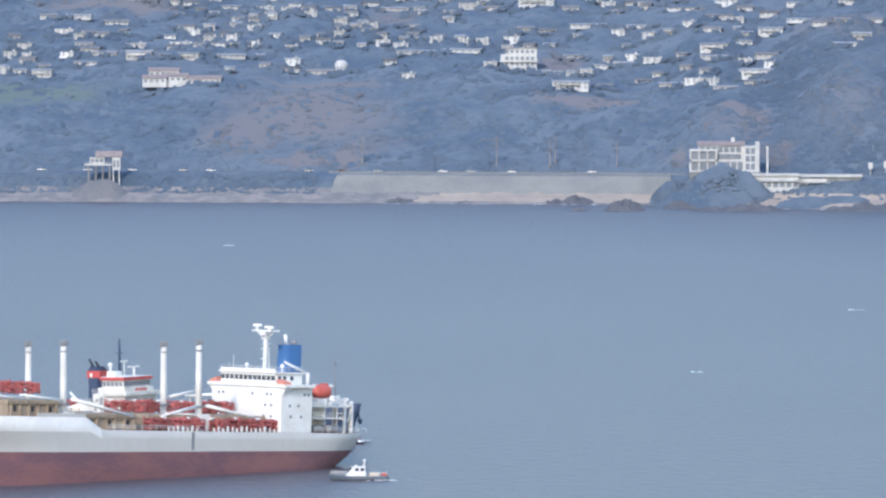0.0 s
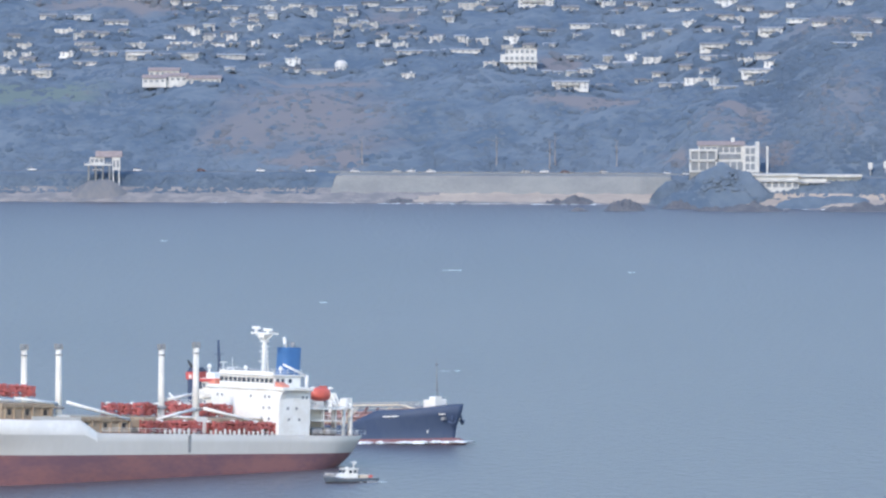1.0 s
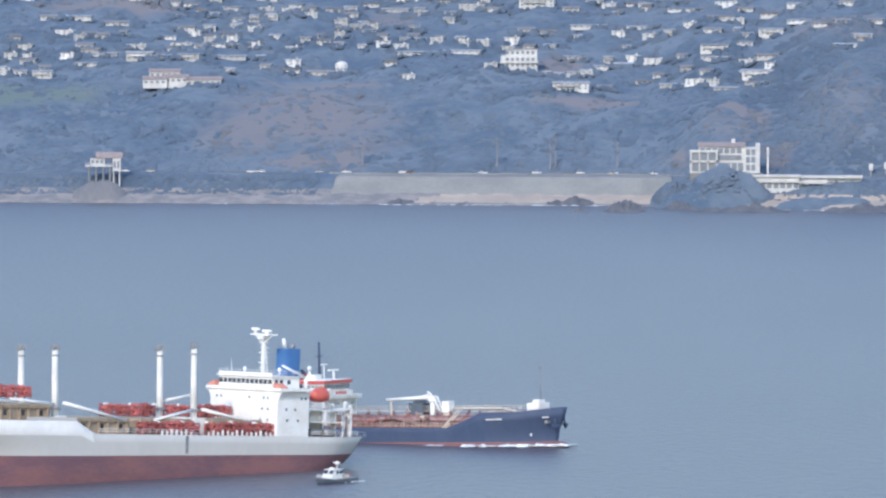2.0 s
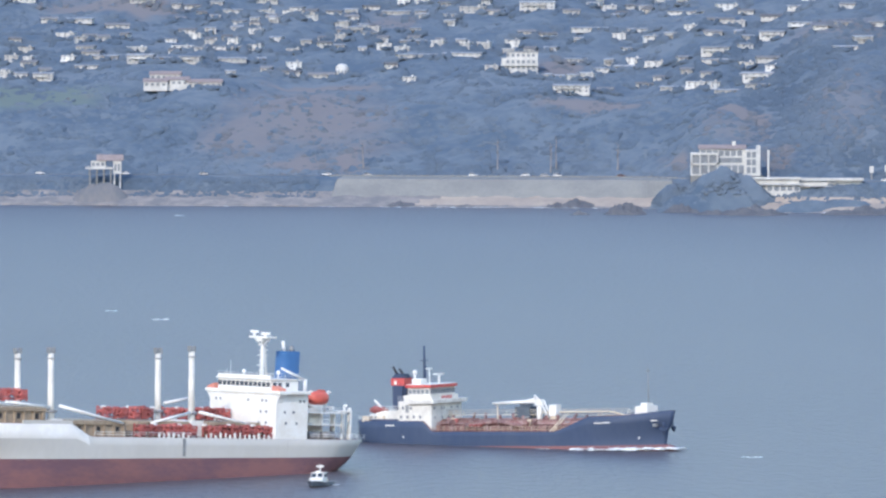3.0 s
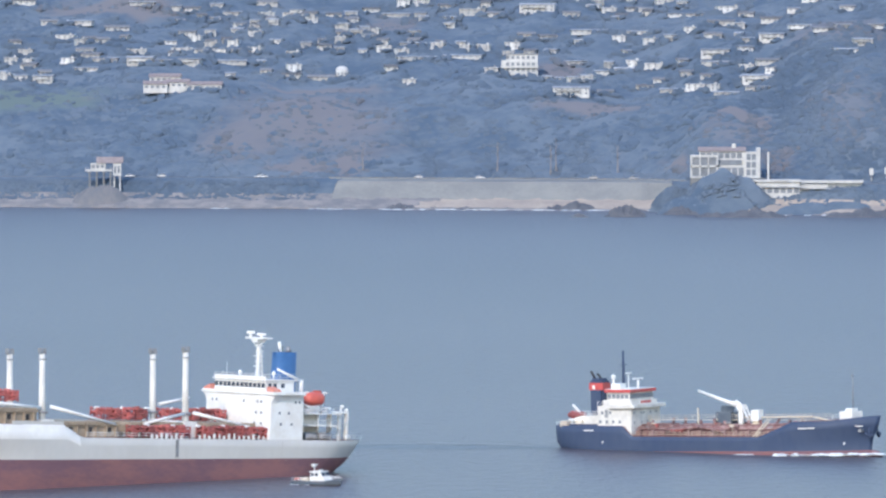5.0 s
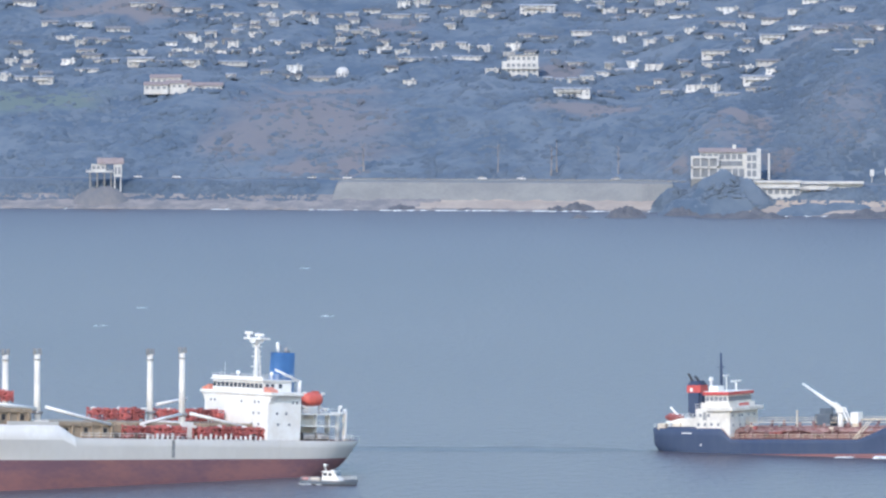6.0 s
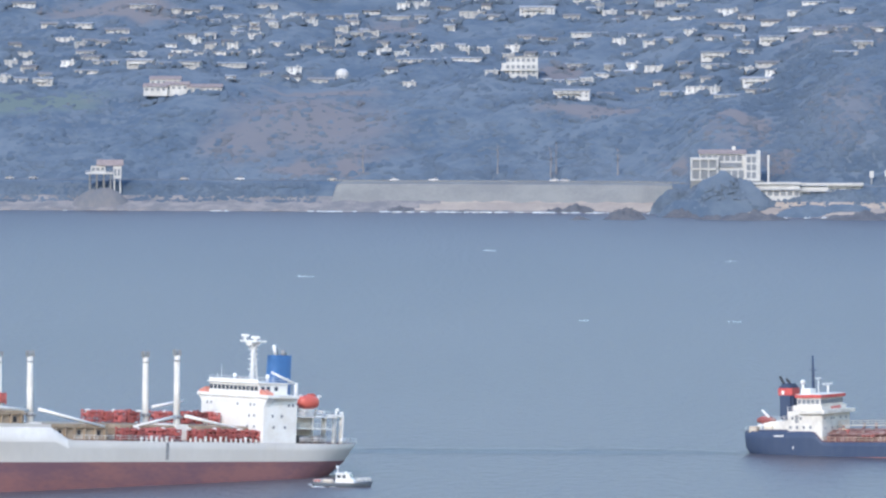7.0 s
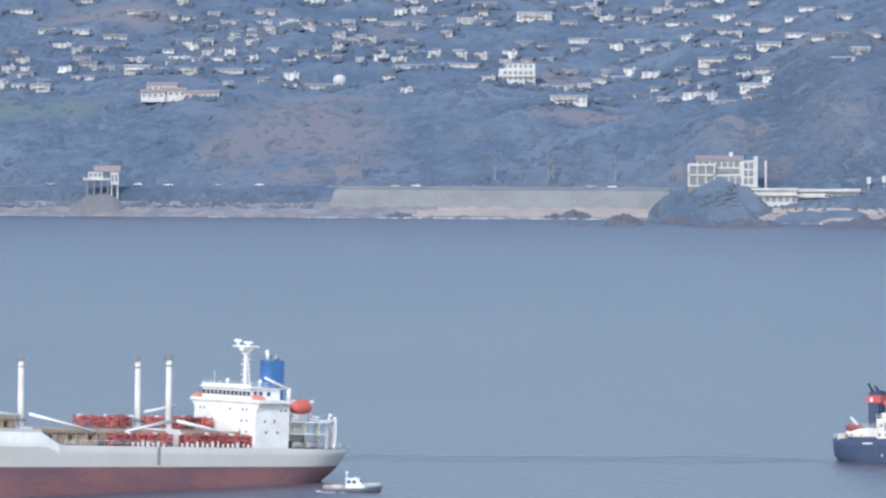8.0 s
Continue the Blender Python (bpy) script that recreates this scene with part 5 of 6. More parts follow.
def woods():
    rng = random.Random(21)
    lumps, pines, dry = [], [], []

    def tree(x, y, h, lift=0.15, many=3, grove=False):
        """A rounded crown of overlapping clumps, or a low bush."""
        r = h * rng.uniform(0.45, 0.7)
        earth, grass = bare(x, y)
        grove = grove or x > 150 + 12 * noise.noise((x / 30, y / 30, 4)) and y - shore(x) < 330 or -28 < x < 58 and y - shore(x) < 200 or x < -62 and y - shore(x) < 42 or noise.noise((x / 42, y / 60, 7.7)) > 0.15
        for _ in range(many):
            k = rng.uniform(0.4, 0.75)
            ax, ay = x + rng.uniform(-0.75, 0.75) * r, y + rng.uniform(-0.75, 0.75) * r
            place = dry if rng.random() < 1.2 * earth else pines if grove else lumps
            place.append((ax, ay, ground(ax, ay) + h * rng.uniform(-0.05, lift) - 0.55 * r * k, r * k, r * k, r * k * rng.uniform(0.7, 0.95)))
    count = 0
    while count < 6800:
        x = rng.uniform(-270, 270)
        d = 58 + 460 * rng.random() ** 1.5
        y = shore(x) + d
        if y > 4995:
            continue
        if rng.random() < 0.75 * max(bare(x, y)):
            continue
        h = rng.uniform(4.0, 8.5) if rng.random() < 0.3 else rng.uniform(1.8, 4.0)
        blocked = False
        for hx, hy, w in SPOTS:
            if abs(hx - x) < w / 2 + 0.5 and -14 < y - hy < 6:
                if y - hy > -3.0 or rng.random() < 0.15:
                    blocked = True
                    break
                h = rng.uniform(1.6, 3.2)
        if abs(x + 137) < 23 and 4628 < y < 4672 or abs(x - 40) < 11 and 4645 < y < 4676 or abs(x + 54) < 5 and 4690 < y < 4716:
            blocked = True
        if x > 165 and d < 270:
            h = max(h, rng.uniform(2.2, 3.6))
        count += 1
        if not blocked:
            tree(x, y, h)
    # garden trees and hedges before the houses
    for hx, hy, w in SPOTS:
        for _ in range(rng.randint(2, 3 + int(w / 3))):
            tree(hx + rng.uniform(-0.75, 0.75) * w, hy - rng.uniform(1.8, 4.6), rng.uniform(2.8, 4.8), 0.55, 3, True)
        for _ in range(3):
            tree(hx + rng.choice((-1, 1)) * (w / 2 + rng.uniform(1.0, 5.0)), hy + rng.uniform(-4, 5), rng.uniform(3.5, 7.0), 0.35, 4, True)
    for _ in range(26):
        tree(-137 + rng.uniform(-22, 22), 4657 - rng.uniform(2, 9), rng.uniform(3.0, 4.6), 0.45)
        tree(40 + rng.uniform(-12, 12), 4668 - rng.uniform(3, 12), rng.uniform(3.0, 4.8), 0.45)
        tree(-54 + rng.uniform(-7, 7), 4710 - rng.uniform(4, 12), rng.uniform(3.0, 6.0), 0.5)
    # the dense eastern wood
    for _ in range(1100):
        x, d = rng.uniform(152, 270), rng.uniform(60, 300)
        if not any(abs(hx - x) < w / 2 + 1 and -5 < shore(x) + d - hy < 6 for hx, hy, w in SPOTS):
            tree(x, shore(x) + d, rng.uniform(3.0, 7.0))
    # scrub on the low bank west of the wall, and round the rocky point
    for _ in range(700):
        x = rng.uniform(-260, -62)
        d = rng.uniform(18, 36)
        tree(x, shore(x) + d, rng.uniform(1.8, 4.0))
    for _ in range(420):
        x = rng.uniform(112, 260)
        d = rng.uniform(20, 38)
        tree(x, shore(x) + d, rng.uniform(1.5, 3.4))
    tagged(new("woods", crown_mesh("woods", lumps, 5, LEAVES)), "dense haze-tinted trees and scrub over the hillside", "trees", kind="stuff")
    tagged(new("pine_woods", crown_mesh("pine_woods", pines, 9, PINE)), "darker haze-tinted pine groves among the hillside scrub", "trees", kind="stuff")
    tagged(new("dry_scrub", crown_mesh("dry_scrub", dry, 11, DRYLEAF)), "low brownish haze-tinted dry scrub on the open slopes", "shrubs", kind="stuff")


def rock(x, y, w, h, name="sea_rock", material=ROCK, label="dark jagged rock standing in the shallows", base=0.0, rugged=0.5, full=1.6):
    """One craggy mound, w wide and h high."""
    bm = bmesh.new()
    n = 26
    rows = []
    for i in range(n + 1):
        col = []
        for j in range(n + 1):
            u, v = i / n * 2 - 1, j / n * 2 - 1
            r = math.sqrt(u * u + v * v)
            px, py = x + u * w * 0.6, y + v * w * 0.34
            crag = noise.fractal((px / (w * 0.16), py / (w * 0.16), x * 0.1), 0.9, 2.1, 4)
            z = h * max(-0.3, (1 - r ** full)) * (0.7 + rugged * crag) + 0.25 * crag - 0.6 * ease(r - 0.75)
            col.append(bm.verts.new((px, py, base + (z if r < 1.15 else -1.5))))
        rows.append(col)
    for i in range(n):
        for j in range(n):
            bm.faces.new((rows[i][j], rows[i + 1][j], rows[i + 1][j + 1], rows[i][j + 1]))
    tagged(new(name, mesh(name, bm, material)), label, "rock", "shore rocks")


def rocks():
    for x, y, w, h in ((-21, 4494, 15, 3.4), (-4.5, 4472, 6, 1.6), (12, 4470, 14, 1.5), (30, 4468, 12, 1.4), (56, 4466, 10, 2.6), (67, 4466, 18, 5.2), (66, 4306, 9, 1.9), (88, 4312, 18, 6.8),
                       (92, 4420, 12, 3.2), (133, 4312, 20, 3.0), (150, 4305, 30, 5.0), (203, 4310, 34, 4.6), (222, 4320, 30, 6.0), (116, 4350, 16, 5)):
        rock(x, min(y, shore(x) + 4) if y > 4440 else y, w, h)
    # the wooded rocky point before the restaurant
    for x, y, w, h in ((138, 4367, 46, 28), (124, 4362, 33, 13), (150, 4368, 30, 18), (178, 4350, 30, 8), (197, 4354, 34, 9), (115, 4412, 22, 17)):
        rock(x, y, w, h, "headland_rock", SCRUB, "dark scrub-covered rock below the seaside building", 0.0, 0.13, 2.3)
    rng = random.Random(77)
    lumps = []
    for cx, cy, w, h, many in ((138, 4367, 46, 28, 420), (124, 4362, 33, 13, 200), (150, 4368, 30, 18, 160), (178, 4350, 30, 8, 200), (197, 4354, 34, 9, 200), (115, 4412, 22, 17, 300)):
        for _ in range(many):
            u, v = rng.uniform(-0.85, 0.85), rng.uniform(-0.75, 0.25)
            z = 0.7 * h * (1 - math.hypot(u, v) ** 2.3)
            if z > 2.2:
                r = rng.uniform(0.35, 0.9)
                lumps.append((cx + u * w * 0.6, cy + v * w * 0.34, z - 0.75 * r, r * 1.3, r, r * rng.uniform(0.7, 0.95)))
    tagged(new("headland_scrub", crown_mesh("headland_scrub", lumps, 13, LEAVES)), "low dark bushes over the rocky point", "shrubs", kind="stuff")
    rock(-173.5, 4494, 27, 14.5, "cliff_outcrop", CLIFF, "pale grey rock footing under the lookout pavilion", 0.0, 0.12, 3.0)
    rng = random.Random(8)
    lumps = []
    for _ in range(420):
        x = rng.uniform(-270, -58)
        r = rng.uniform(0.5, 1.8)
        d = rng.uniform(-1, 17)
        lumps.append((x, shore(x) + d, 0.16 * max(d, 0.0) + rng.uniform(-0.3, 0.2), r * 2.0, r * 1.3, r * 0.45))
    tagged(new("boulders", lump_mesh("boulders", lumps, 3, PALEROCK, 2, 0.14)), "bleached boulders along the tide line", "rocks", kind="stuff")


def surf():
    rng = random.Random(31)
    lumps = []
    for _ in range(620):
        x = rng.uniform(-240, 240)
        if noise.noise((x / 17, 2.2, 0)) < -0.12 + (0.3 if x < -60 else 0.0):
            continue
        if noise.noise((x / 4.5, 7.1, 0)) < -0.05:
            continue
        lumps.append((x, shore(x) + rng.uniform(-7, -2), 0.0, rng.uniform(0.5, 2.0), rng.uniform(0.5, 1.4), rng.uniform(0.08, 0.36)))
    ob = new("surf", lump_mesh("surf", lumps, 6, FOAM))
    tagged(ob, "thin white line of surf along the beach", "surf", kind="stuff")
    return ob


def gum_tree(seed):
    """A tall thin tree: pale tapered trunk, limbs and a loose crown of small clumps."""
    rng = random.Random(seed)
    ob = thing("gum_tree", pose(0, 0, 0), "tall thin pale-trunked tree beside the shore road", "tree", "roadside trees")
    high = rng.uniform(13, 18)
    part("trunk", rods(((0, 0, -1), (0.3, 0, high * 0.5), 0.4, 0.28, 9), ((0.3, 0, high * 0.5), (0.1, 0, high * 0.92), 0.28, 0.08, 8)), PALEROCK, ob, "pale bare trunk")
    tips = []
    for k in range(7):
        z = high * (0.42 + 0.075 * k)
        a = k * 2.4 + rng.uniform(-0.4, 0.4)
        tip = Vector((math.cos(a) * 1.9, math.sin(a) * 1.9, z + rng.uniform(0.8, 2.0)))
        part("limb", rods(((0.2, 0, z), tip, 0.13, 0.05, 6)), PALEROCK, ob)
        tips.append(tip)
    lumps = []
    for tip in tips + [Vector((0.1, 0, high))]:
        for _ in range(3):
            r = rng.uniform(0.2, 0.5)
            lumps.append((tip.x + rng.gauss(0, 0.8), tip.y + rng.gauss(0, 0.8), tip.z + rng.gauss(0, 0.7), r, r, r * 0.7))
    part("crown", crown_mesh("crown", lumps, seed, LEAVES, 0.25, 20), None, ob)
    return ob


def gum_trees():
    kinds = [gum_tree(s) for s in (2, 5, 9)]
    for k, (x, d) in enumerate(((27, 63), (54, 62), (88, 64), (57, 66), (-41, 64))):
        y = shore(x) + d
        m = pose(x, y, ground(x, y), 0, 0, k * 50)
        if k < 3:
            kinds[k].matrix_basis = m
        else:
            copy_thing(kinds[k % 3], m)


woods()
rocks()
gum_trees()
SURF = surf()


def car(material, colour):
    ob = thing("car", pose(0, 0, 0), colour + " car driving along the shore road", "car", "cars on the shore road")
    bm = bmesh.new()
    prism(bm, [(-2.2, 0.35), (2.2, 0.35), (2.25, 0.8), (1.3, 0.95), (-2.1, 1.0)], -0.88, 0.88, axis="y")
    part("body", bevelled(bm, 0.06), material, ob)
    bm = bmesh.new()
    prism(bm, [(-1.8, 0.97), (1.1, 0.94), (0.4, 1.5), (-1.4, 1.5)], -0.78, 0.78, axis="y")
    part("cabin", bm, GLASS, ob)
    part("roof", bevelled(boxes((-1.42, 0.42, -0.76, 0.76, 1.48, 1.58)), 0.03), material, ob)
    for x in (-1.35, 1.4):
        for y in (-0.8, 0.8):
            part("wheel", rods(((x, y - 0.1, 0.33), (x, y + 0.1, 0.33), 0.33, 0.33, 12)), RUBBER, ob)
    return ob


def cars():
    rng = random.Random(17)
    kinds = [car(CARWHITE, "white"), car(CARGREY, "silver"), car(CARRED, "dark red")]
    starts = [-118, -68, -51, -33, 0, 14, 35, 75]
    starts += [-132, -158, -181, -205, -229, -262, -290, -322]
    x = -370
    while x > -1080:
        starts.append(x)
        x -= rng.uniform(50, 105)
    made = []
    for k, s in enumerate(starts):
        kind = 0 if rng.random() < 0.62 else (1 if rng.random() < 0.8 else 2)
        if k < 3:
            ob = kinds[k]
        else:
            ob = copy_thing(kinds[kind], pose(0, 0, 0))
        made.append((ob, s, rng.uniform(106, 114), 46))
    # the other lane, westward
    x = 130
    while x < 1330:
        kind = 0 if rng.random() < 0.7 else 1
        made.append((copy_thing(kinds[kind], pose(0, 0, 0)), x, rng.uniform(-150, -142), 50.5))
        x += rng.uniform(45, 120)
    return made


CARS = cars()


def crest(rng):
    bm = bmesh.new()
    n = rng.randint(3, 6)
    for k in range(n):
        blob(bm, ((k - n / 2) * rng.uniform(0.8, 1.3), rng.uniform(-0.5, 0.5), 0), (rng.uniform(0.45, 1.0), rng.uniform(0.4, 0.8), rng.uniform(0.12, 0.34)), rng, 1, 0.35)
    return tagged(new("whitecap", mesh("whitecap", bm, FOAM)), "small white breaking crest on the sea", "whitecap", "whitecaps")


CAPS = [(crest(random.Random(60 + k)), x, y, t) for k, (x, y, t) in enumerate((*CRESTS, *LATER_CRESTS))]


# ---- close to the camera ----
def gull():
    ob = thing("seabird", pose(60, 300, 130), "dark seabird gliding over the bay", "bird")
    bm = bmesh.new()
    blob(bm, (0, 0, 0), (0.17, 0.055, 0.055), random.Random(1), 2, 0.03)
    blob(bm, (0.19, 0, 0.02), (0.05, 0.035, 0.035), random.Random(2), 1, 0.03)
    part("body", bm, BIRDDARK, ob)
    for s in (1, -1):
        bm = bmesh.new()
        rows = []
        for u, c, z, back in ((0, 0.08, 0.0, 0), (0.14, 0.085, 0.05, 0.02), (0.27, 0.06, 0.06, -0.02), (0.38, 0.015, 0.04, -0.09)):
            rows.append([bm.verts.new((back + c, s * u, z)), bm.verts.new((back, s * u, z + 0.014)), bm.verts.new((back - c, s * u, z)), bm.verts.new((back, s * u, z - 0.01))])
        for a, b in zip(rows, rows[1:]):
            for i in range(4):
                bm.faces.new((a[i], a[(i + 1) % 4], b[(i + 1) % 4], b[i]))
        bm.faces.new(rows[-1])
        part("wing", bm, BIRDDARK, ob)
    bm = bmesh.new()
    prism(bm, [(-0.15, -0.02), (-0.28, -0.05), (-0.28, 0.05), (-0.15, 0.02)], -0.006, 0.006)
    for v in bm.verts:
        v.co = Vector((v.co.y, v.co.z, v.co.x))
    part("tail", bm, BIRDDARK, ob)
    return ob


GULL = gull()


def leaf_blade(bm, a, b, w):
    """A narrow leaf: a folded blade with thickness, from a to b, sagging."""
    a, b = Vector(a), Vector(b)
    side = (b - a).cross(Vector((0, 1, 0))).normalized()
    rows = []
    for u, k in ((0, 0.15), (0.25, 0.9), (0.55, 1.0), (0.85, 0.5), (1, 0.08)):
        c = a.lerp(b, u) + Vector((0, 0, 0.12 * (b - a).length * math.sin(u * math.pi)))
        rows.append([bm.verts.new(c + side * w * k), bm.verts.new(c + Vector((0, -w * 0.4 * k - 0.001, 0))), bm.verts.new(c - side * w * k), bm.verts.new(c + Vector((0, 0.001, 0)))])
    for p, q in zip(rows, rows[1:]):
        for i in range(4):
            bm.faces.new((p[i], p[(i + 1) % 4], q[(i + 1) % 4], q[i])).smooth = True
    bm.faces.new(rows[0])
    bm.faces.new(rows[-1])


def near_tree():
    """The tree beside the camera, of which a hanging spray swings before the lens."""
    rng = random.Random(77)
    base = 117.4 - 14 * 1.2
    ob = thing("tree", pose(2.4, 14, base), "dark tree beside the lookout with hanging leafy sprays", "tree")
    part("trunk", rods(((0, 0, -1), (0.15, 0, 9), 0.32, 0.24, 12), ((0.15, 0, 9), (0.1, 0.1, 21), 0.24, 0.08, 10)), BARK, ob)
    for k in range(14):
        z = 9 + k * 0.85
        a = rng.uniform(-0.9, 0.9)
        b = Vector((math.cos(a) * rng.uniform(1.2, 2.4), math.sin(a) * 2.0, z + rng.uniform(0.5, 1.4)))
        limb = part("limb", rods(((0.1, 0, z), b, 0.09, 0.03, 7)), BARK, ob)
        bm = bmesh.new()
        for _ in range(40):
            c = b + Vector((rng.uniform(-0.6, 0.6), rng.uniform(-0.6, 0.6), rng.uniform(-0.5, 0.4)))
            leaf_blade(bm, c, c + Vector((rng.uniform(-0.2, 0.2), rng.uniform(-0.1, 0.1), rng.uniform(-0.25, -0.05))), 0.02)
        part("leaves", bm, TWIGLEAF, limb)
    # the swinging spray, modelled about the point where it hangs
    bm = bmesh.new()
    path = [(0.012 - 0.022 * math.sin(u * 9.0), 0.01 * math.sin(u * 13), 0.32 - 0.64 * u) for u in np.linspace(0, 1, 25)]
    for k, (p, q) in enumerate(zip(path, path[1:])):
        rod(bm, p, q, 0.015 + 0.004 * math.sin(k * 1.3), 0.015 + 0.004 * math.sin(k * 1.3 + 1.3), 9)
    spray = part("branch", bm, BARK, ob, "dark hanging branch with curved leaves", pose(-1.36, 0, 17.0))
    sprays = (((0.02, 0.16), (0.07, 0.02), 0.020), ((0.015, 0.04), (-0.065, 0.0), 0.011), ((-0.02, 0.03), (-0.055, 0.075), 0.008), ((0.02, -0.10), (-0.06, -0.15), 0.009),
              ((-0.05, -0.135), (-0.115, -0.23), 0.010), ((-0.055, -0.165), (-0.165, -0.16), 0.009), ((0.0, -0.13), (-0.03, -0.29), 0.016), ((0.03, 0.0), (0.08, -0.12), 0.016),
              ((0.02, 0.1), (0.1, 0.05), 0.014), ((0.03, -0.2), (0.09, -0.3), 0.018), ((0.0, -0.1), (-0.02, -0.2), 0.01))
    twigs = [((x, z), (x + rng.uniform(-0.07, 0.05), z - rng.uniform(0.02, 0.09)), rng.uniform(0.004, 0.009))
             for x, _, z in path for _ in range(2)]
    for (x0, z0), (x1, z1), w in (*sprays, *twigs):
        bm = bmesh.new()
        leaf_blade(bm, (x0, 0, z0), (x1, 0.01, z1), w)
        part("leaf", bm, TWIGLEAF, spray)
    return spray


SPRAY = near_tree()


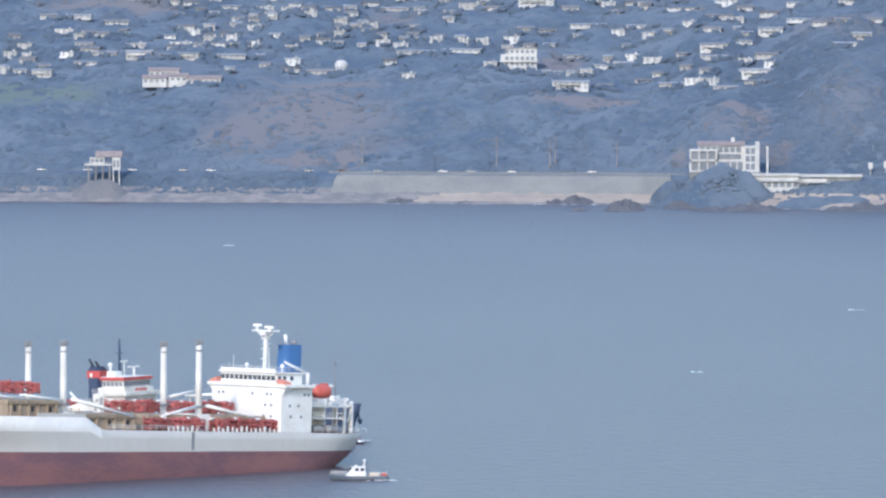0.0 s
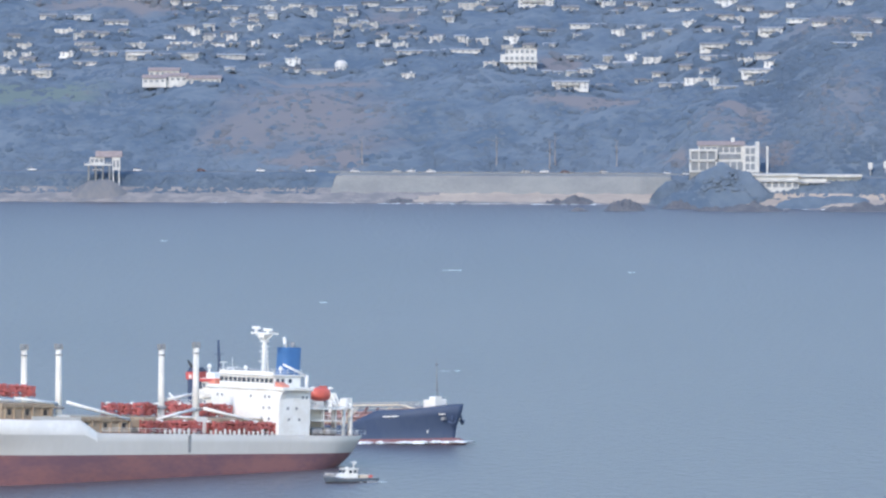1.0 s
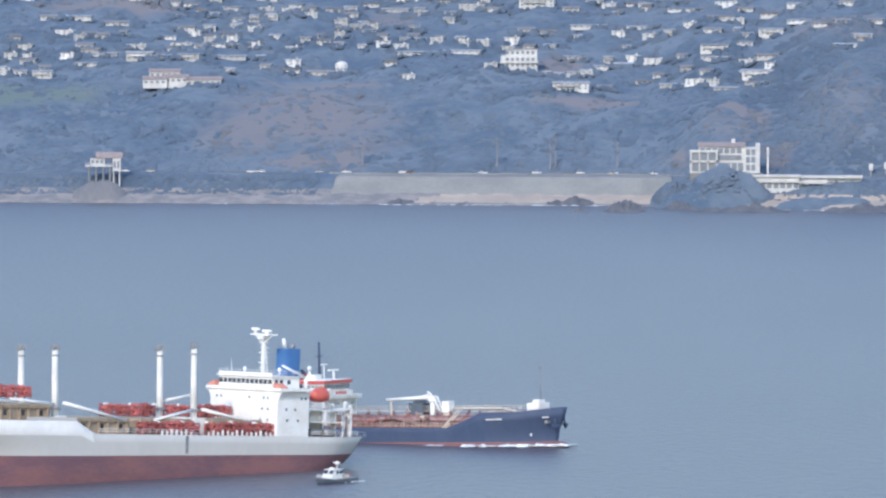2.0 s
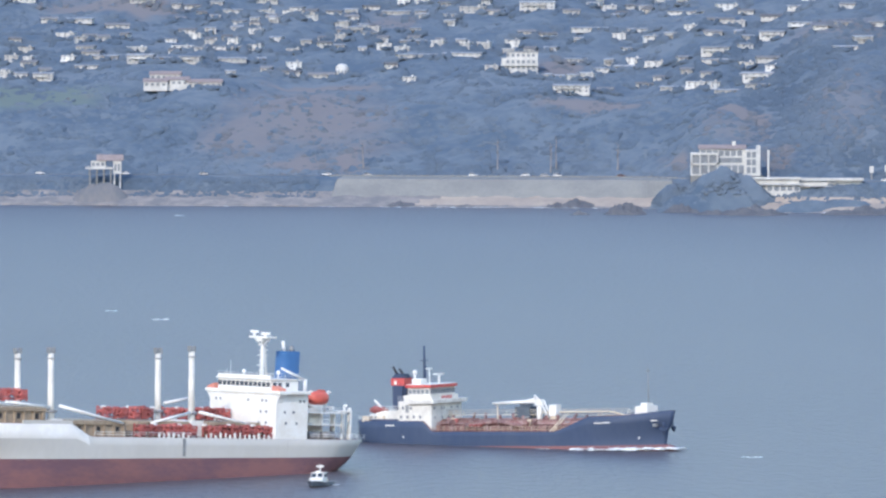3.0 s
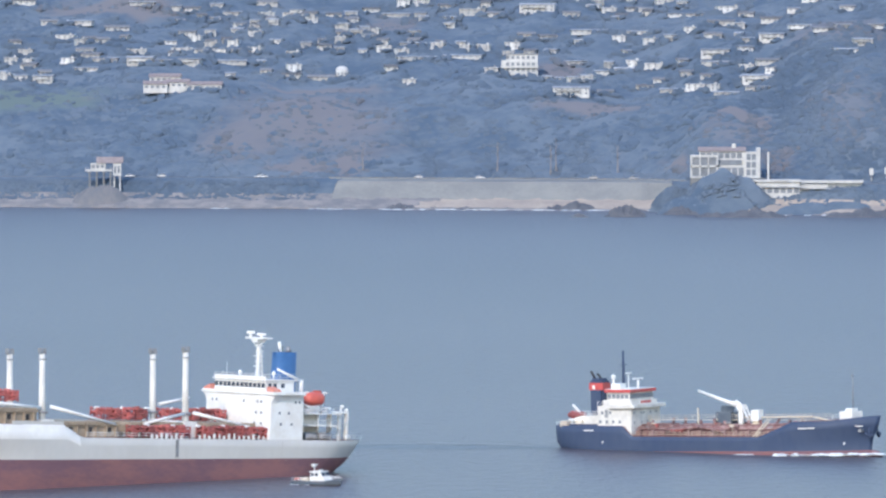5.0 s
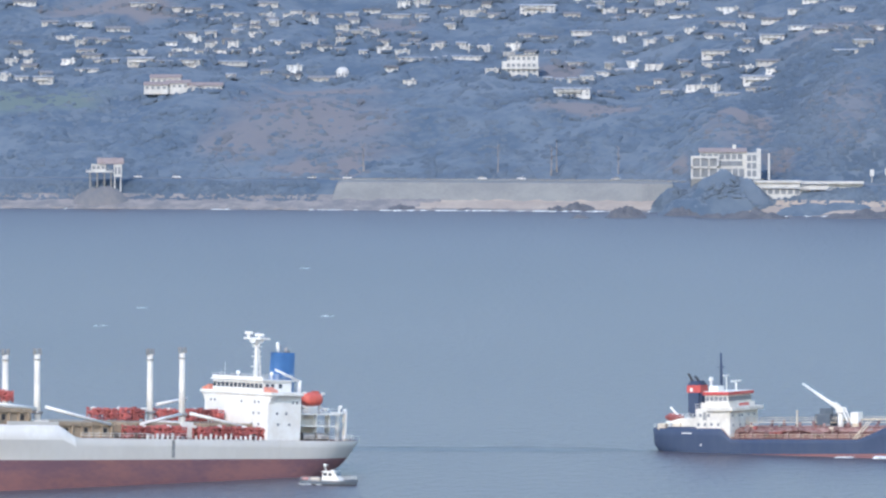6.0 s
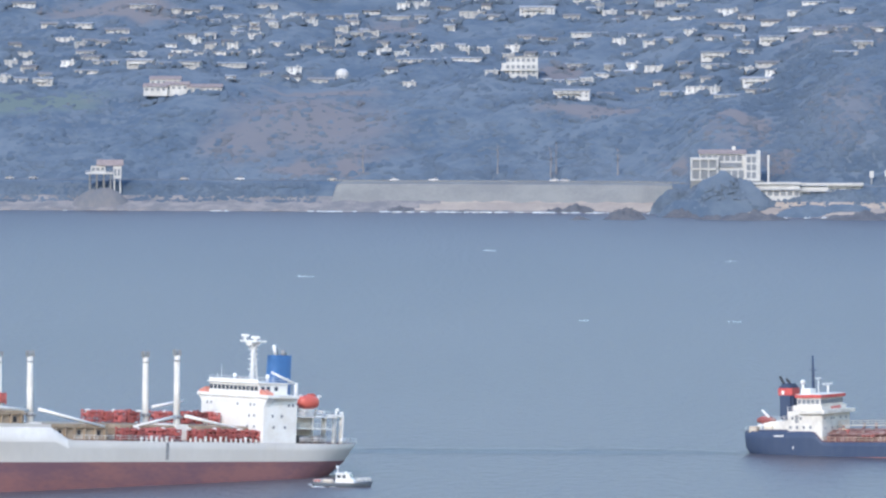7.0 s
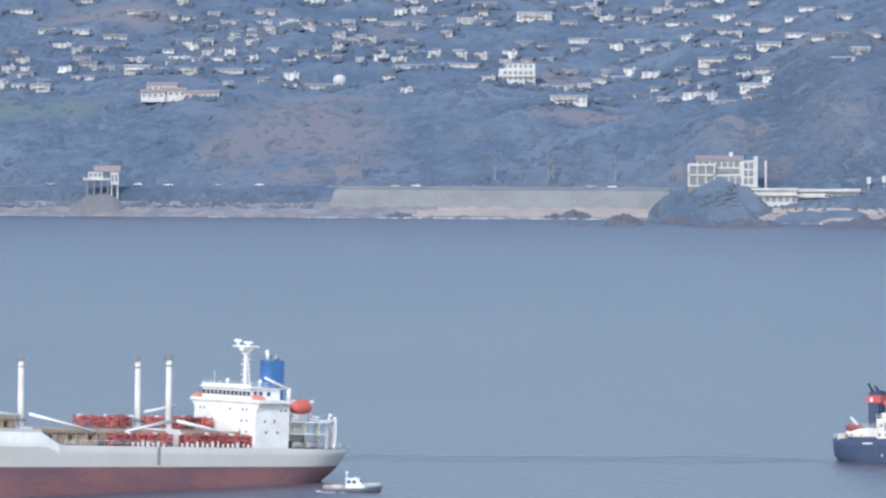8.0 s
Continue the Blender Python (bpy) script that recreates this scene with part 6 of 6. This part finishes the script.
def motions():
    walk(FREIGHTER, [(t, pose(x, 2095.5, z - 0.25, 0, -1.9 - p, r)) for t, x, z, r, p in (
        (0.0, -46.6, 0.0, 225.0, 0.80), (0.5, -46.75, -0.36, 224.45, 0.68), (1.0, -46.9, -0.6, 224.1, 0.66), (1.5, -47.15, -0.62, 223.75, 0.8),
        (3.0, -47.7, -0.66, 222.6, 0.65), (3.5, -48.1, -0.58, 222.2, 0.75), (4.0, -48.2, -0.25, 221.95, 0.68), (4.5, -48.4, -0.36, 221.65, 0.64),
        (6.0, -49.35, -0.18, 220.55, 0.6), (6.5, -49.7, -0.27, 220.0, 0.68), (7.0, -50.2, -0.4, 219.6, 0.67), (7.5, -50.85, -0.42, 219.4, 0.62), (8.0, -51.3, -0.2, 219.1, 0.7))])
    walk(TANKER, [(t, pose(x, y - 7.0, z - 0.5, 0, p - 1.4, -32 + 0.25 * t)) for t, x, y, z, p in (
        (0.0, -58.2, 2241.0, 0.0, 0.0), (0.5, -46.3, 2239.0, 0.05, 0.1), (1.0, -32.8, 2236.5, 0.0, -0.1), (1.5, -20.2, 2231.0, 0.05, 0.1),
        (3.0, 19.1, 2223.6, -0.1, -0.1), (3.5, 32.1, 2219.0, 0.05, 0.05), (4.0, 44.5, 2212.5, 0.0, -0.05), (4.5, 56.6, 2210.0, 0.0, 0.05),
        (6.0, 93.0, 2199.0, 0.1, -0.05), (6.5, 104.3, 2195.5, 0.0, 0.05), (7.0, 115.8, 2194.5, 0.0, 0.0), (7.5, 127.2, 2193.0, 0.05, 0.05), (8.0, 138.2, 2188.0, 0.0, 0.0))])
    walk(WAKE, [(t, pose(x - 35.5, y + 11.0, 0.06, 0, 0, -4)) for t, x, y in (
        (0.0, -58.2, 2241.0), (1.0, -32.8, 2236.5), (1.5, -20.2, 2231.0), (3.0, 19.1, 2223.6), (4.0, 44.5, 2212.5), (4.5, 56.6, 2210.0),
        (6.0, 93.0, 2199.0), (6.5, 104.3, 2195.5), (7.0, 115.8, 2194.5), (7.5, 127.2, 2193.0), (8.0, 138.2, 2188.0))])
    walk(BOOM, [(t, pose(5.2, -0.2, 11.0, 0, a, r)) for t, a, r in ((0.0, -3.0, 0), (3.5, -3.0, 0), (4.0, 2.0, 0), (4.5, 9.0, -3), (6.0, 26.0, -13), (6.5, 28.5, -15), (7.0, 30.0, -16), (8.0, 30.0, -16))])
    walk(LAUNCH, [(t, pose(x, y, z, rx, ry, r)) for t, x, y, z, rx, ry, r in (
        (0.0, -19.5, 2052.0, 0.0, 2, 0, 184), (0.5, -20.0, 2047.0, 0.05, -2, 1, 197), (1.0, -21.6, 2044.0, 0.0, 2, -1, 212), (1.5, -23.4, 2046.0, 0.1, -1, 1, 224),
        (3.0, -28.7, 2043.0, 0.0, 2, -1, 256), (3.5, -29.9, 2046.0, 0.05, -2, 1, 272), (4.0, -30.2, 2049.0, 0.0, 1, 0, 290), (4.5, -29.8, 2053.0, 0.05, 2, -1, 308),
        (6.0, -26.6, 2061.0, 0.0, -2, 1, 340), (6.5, -25.1, 2062.0, 0.05, 1, 0, 346), (7.0, -23.5, 2061.0, 0.0, 2, 1, 351), (7.5, -21.9, 2062.5, 0.05, -1, 0, 356), (8.0, -20.7, 2063.0, 0.0, 1, 0, 358))])

    for ob, start, speed, lane in CARS:
        rows = []
        for k in range(17):
            t = k * 0.5
            x = start + speed * t
            turn = math.degrees(math.atan2(shore(x + 3) - shore(x - 3), 6))
            rows.append((t, pose(x, shore(x) + lane, 14.52, 0, 0, turn + (180 if speed < 0 else 0))))
        walk(ob, rows)
    # crests rise, break and settle as they drift before the wind
    for ob, x, y, t in CAPS:
        rows = [(s, pose(x + 1.5 * (s - t), y - 1.0 * (s - t), z)) for s, z in
                sorted({0.0: -0.9, max(0.02, t - 0.35): -0.5, t: -0.02, min(7.98, t + 0.35): -0.5, 8.0: -0.9}.items())]
        walk(ob, rows)
    walk(SURF, [(t, pose(0, y, z)) for t, y, z in ((0, 0, -0.22), (1.5, 1.0, -0.12), (3.0, 0, -0.18), (4.5, 1.0, -0.08), (6.0, -1, 0.06), (7.0, -0.5, 0.14), (8.0, 1.0, -0.06))])
    walk(GULL, [(t, pose(x, 300, z, rx, 0, 200)) for t, x, z, rx in ((0.0, 130, 150, 20), (6.0, 92, 137, 30), (6.6, 24.9, 114.3, 45), (6.7, 13.8, 110.4, 50), (6.8, 2.6, 106.6, 55),
                                                           (6.9, -8.6, 102.8, 50), (7.0, -19.8, 99.0, 40), (8.0, -120, 70, 10))])
    walk(SPRAY, [(t, pose(-1.73 + x, 0, 17.8 + z, 0, a, 0)) for t, x, z, a in ((0.0, 0.34, 0.1, -12), (1.5, 0.30, 0.08, -10), (2.9, 0.34, 0.1, -12), (3.0, 0.2, 0.09, -8), (3.1, 0.055, 0.05, -4), (3.2, 0.0, 0.0, 0),
                                                                     (3.3, 0.22, 0.06, -8), (3.4, 0.34, 0.1, -12), (5.0, 0.30, 0.05, -10), (6.6, 0.24, -0.1, -8), (6.8, 0.16, -0.2, -4), (6.9, 0.14, -0.2, -4), (7.1, 0.26, -0.1, -8), (8.0, 0.34, 0.1, -12))])


motions()
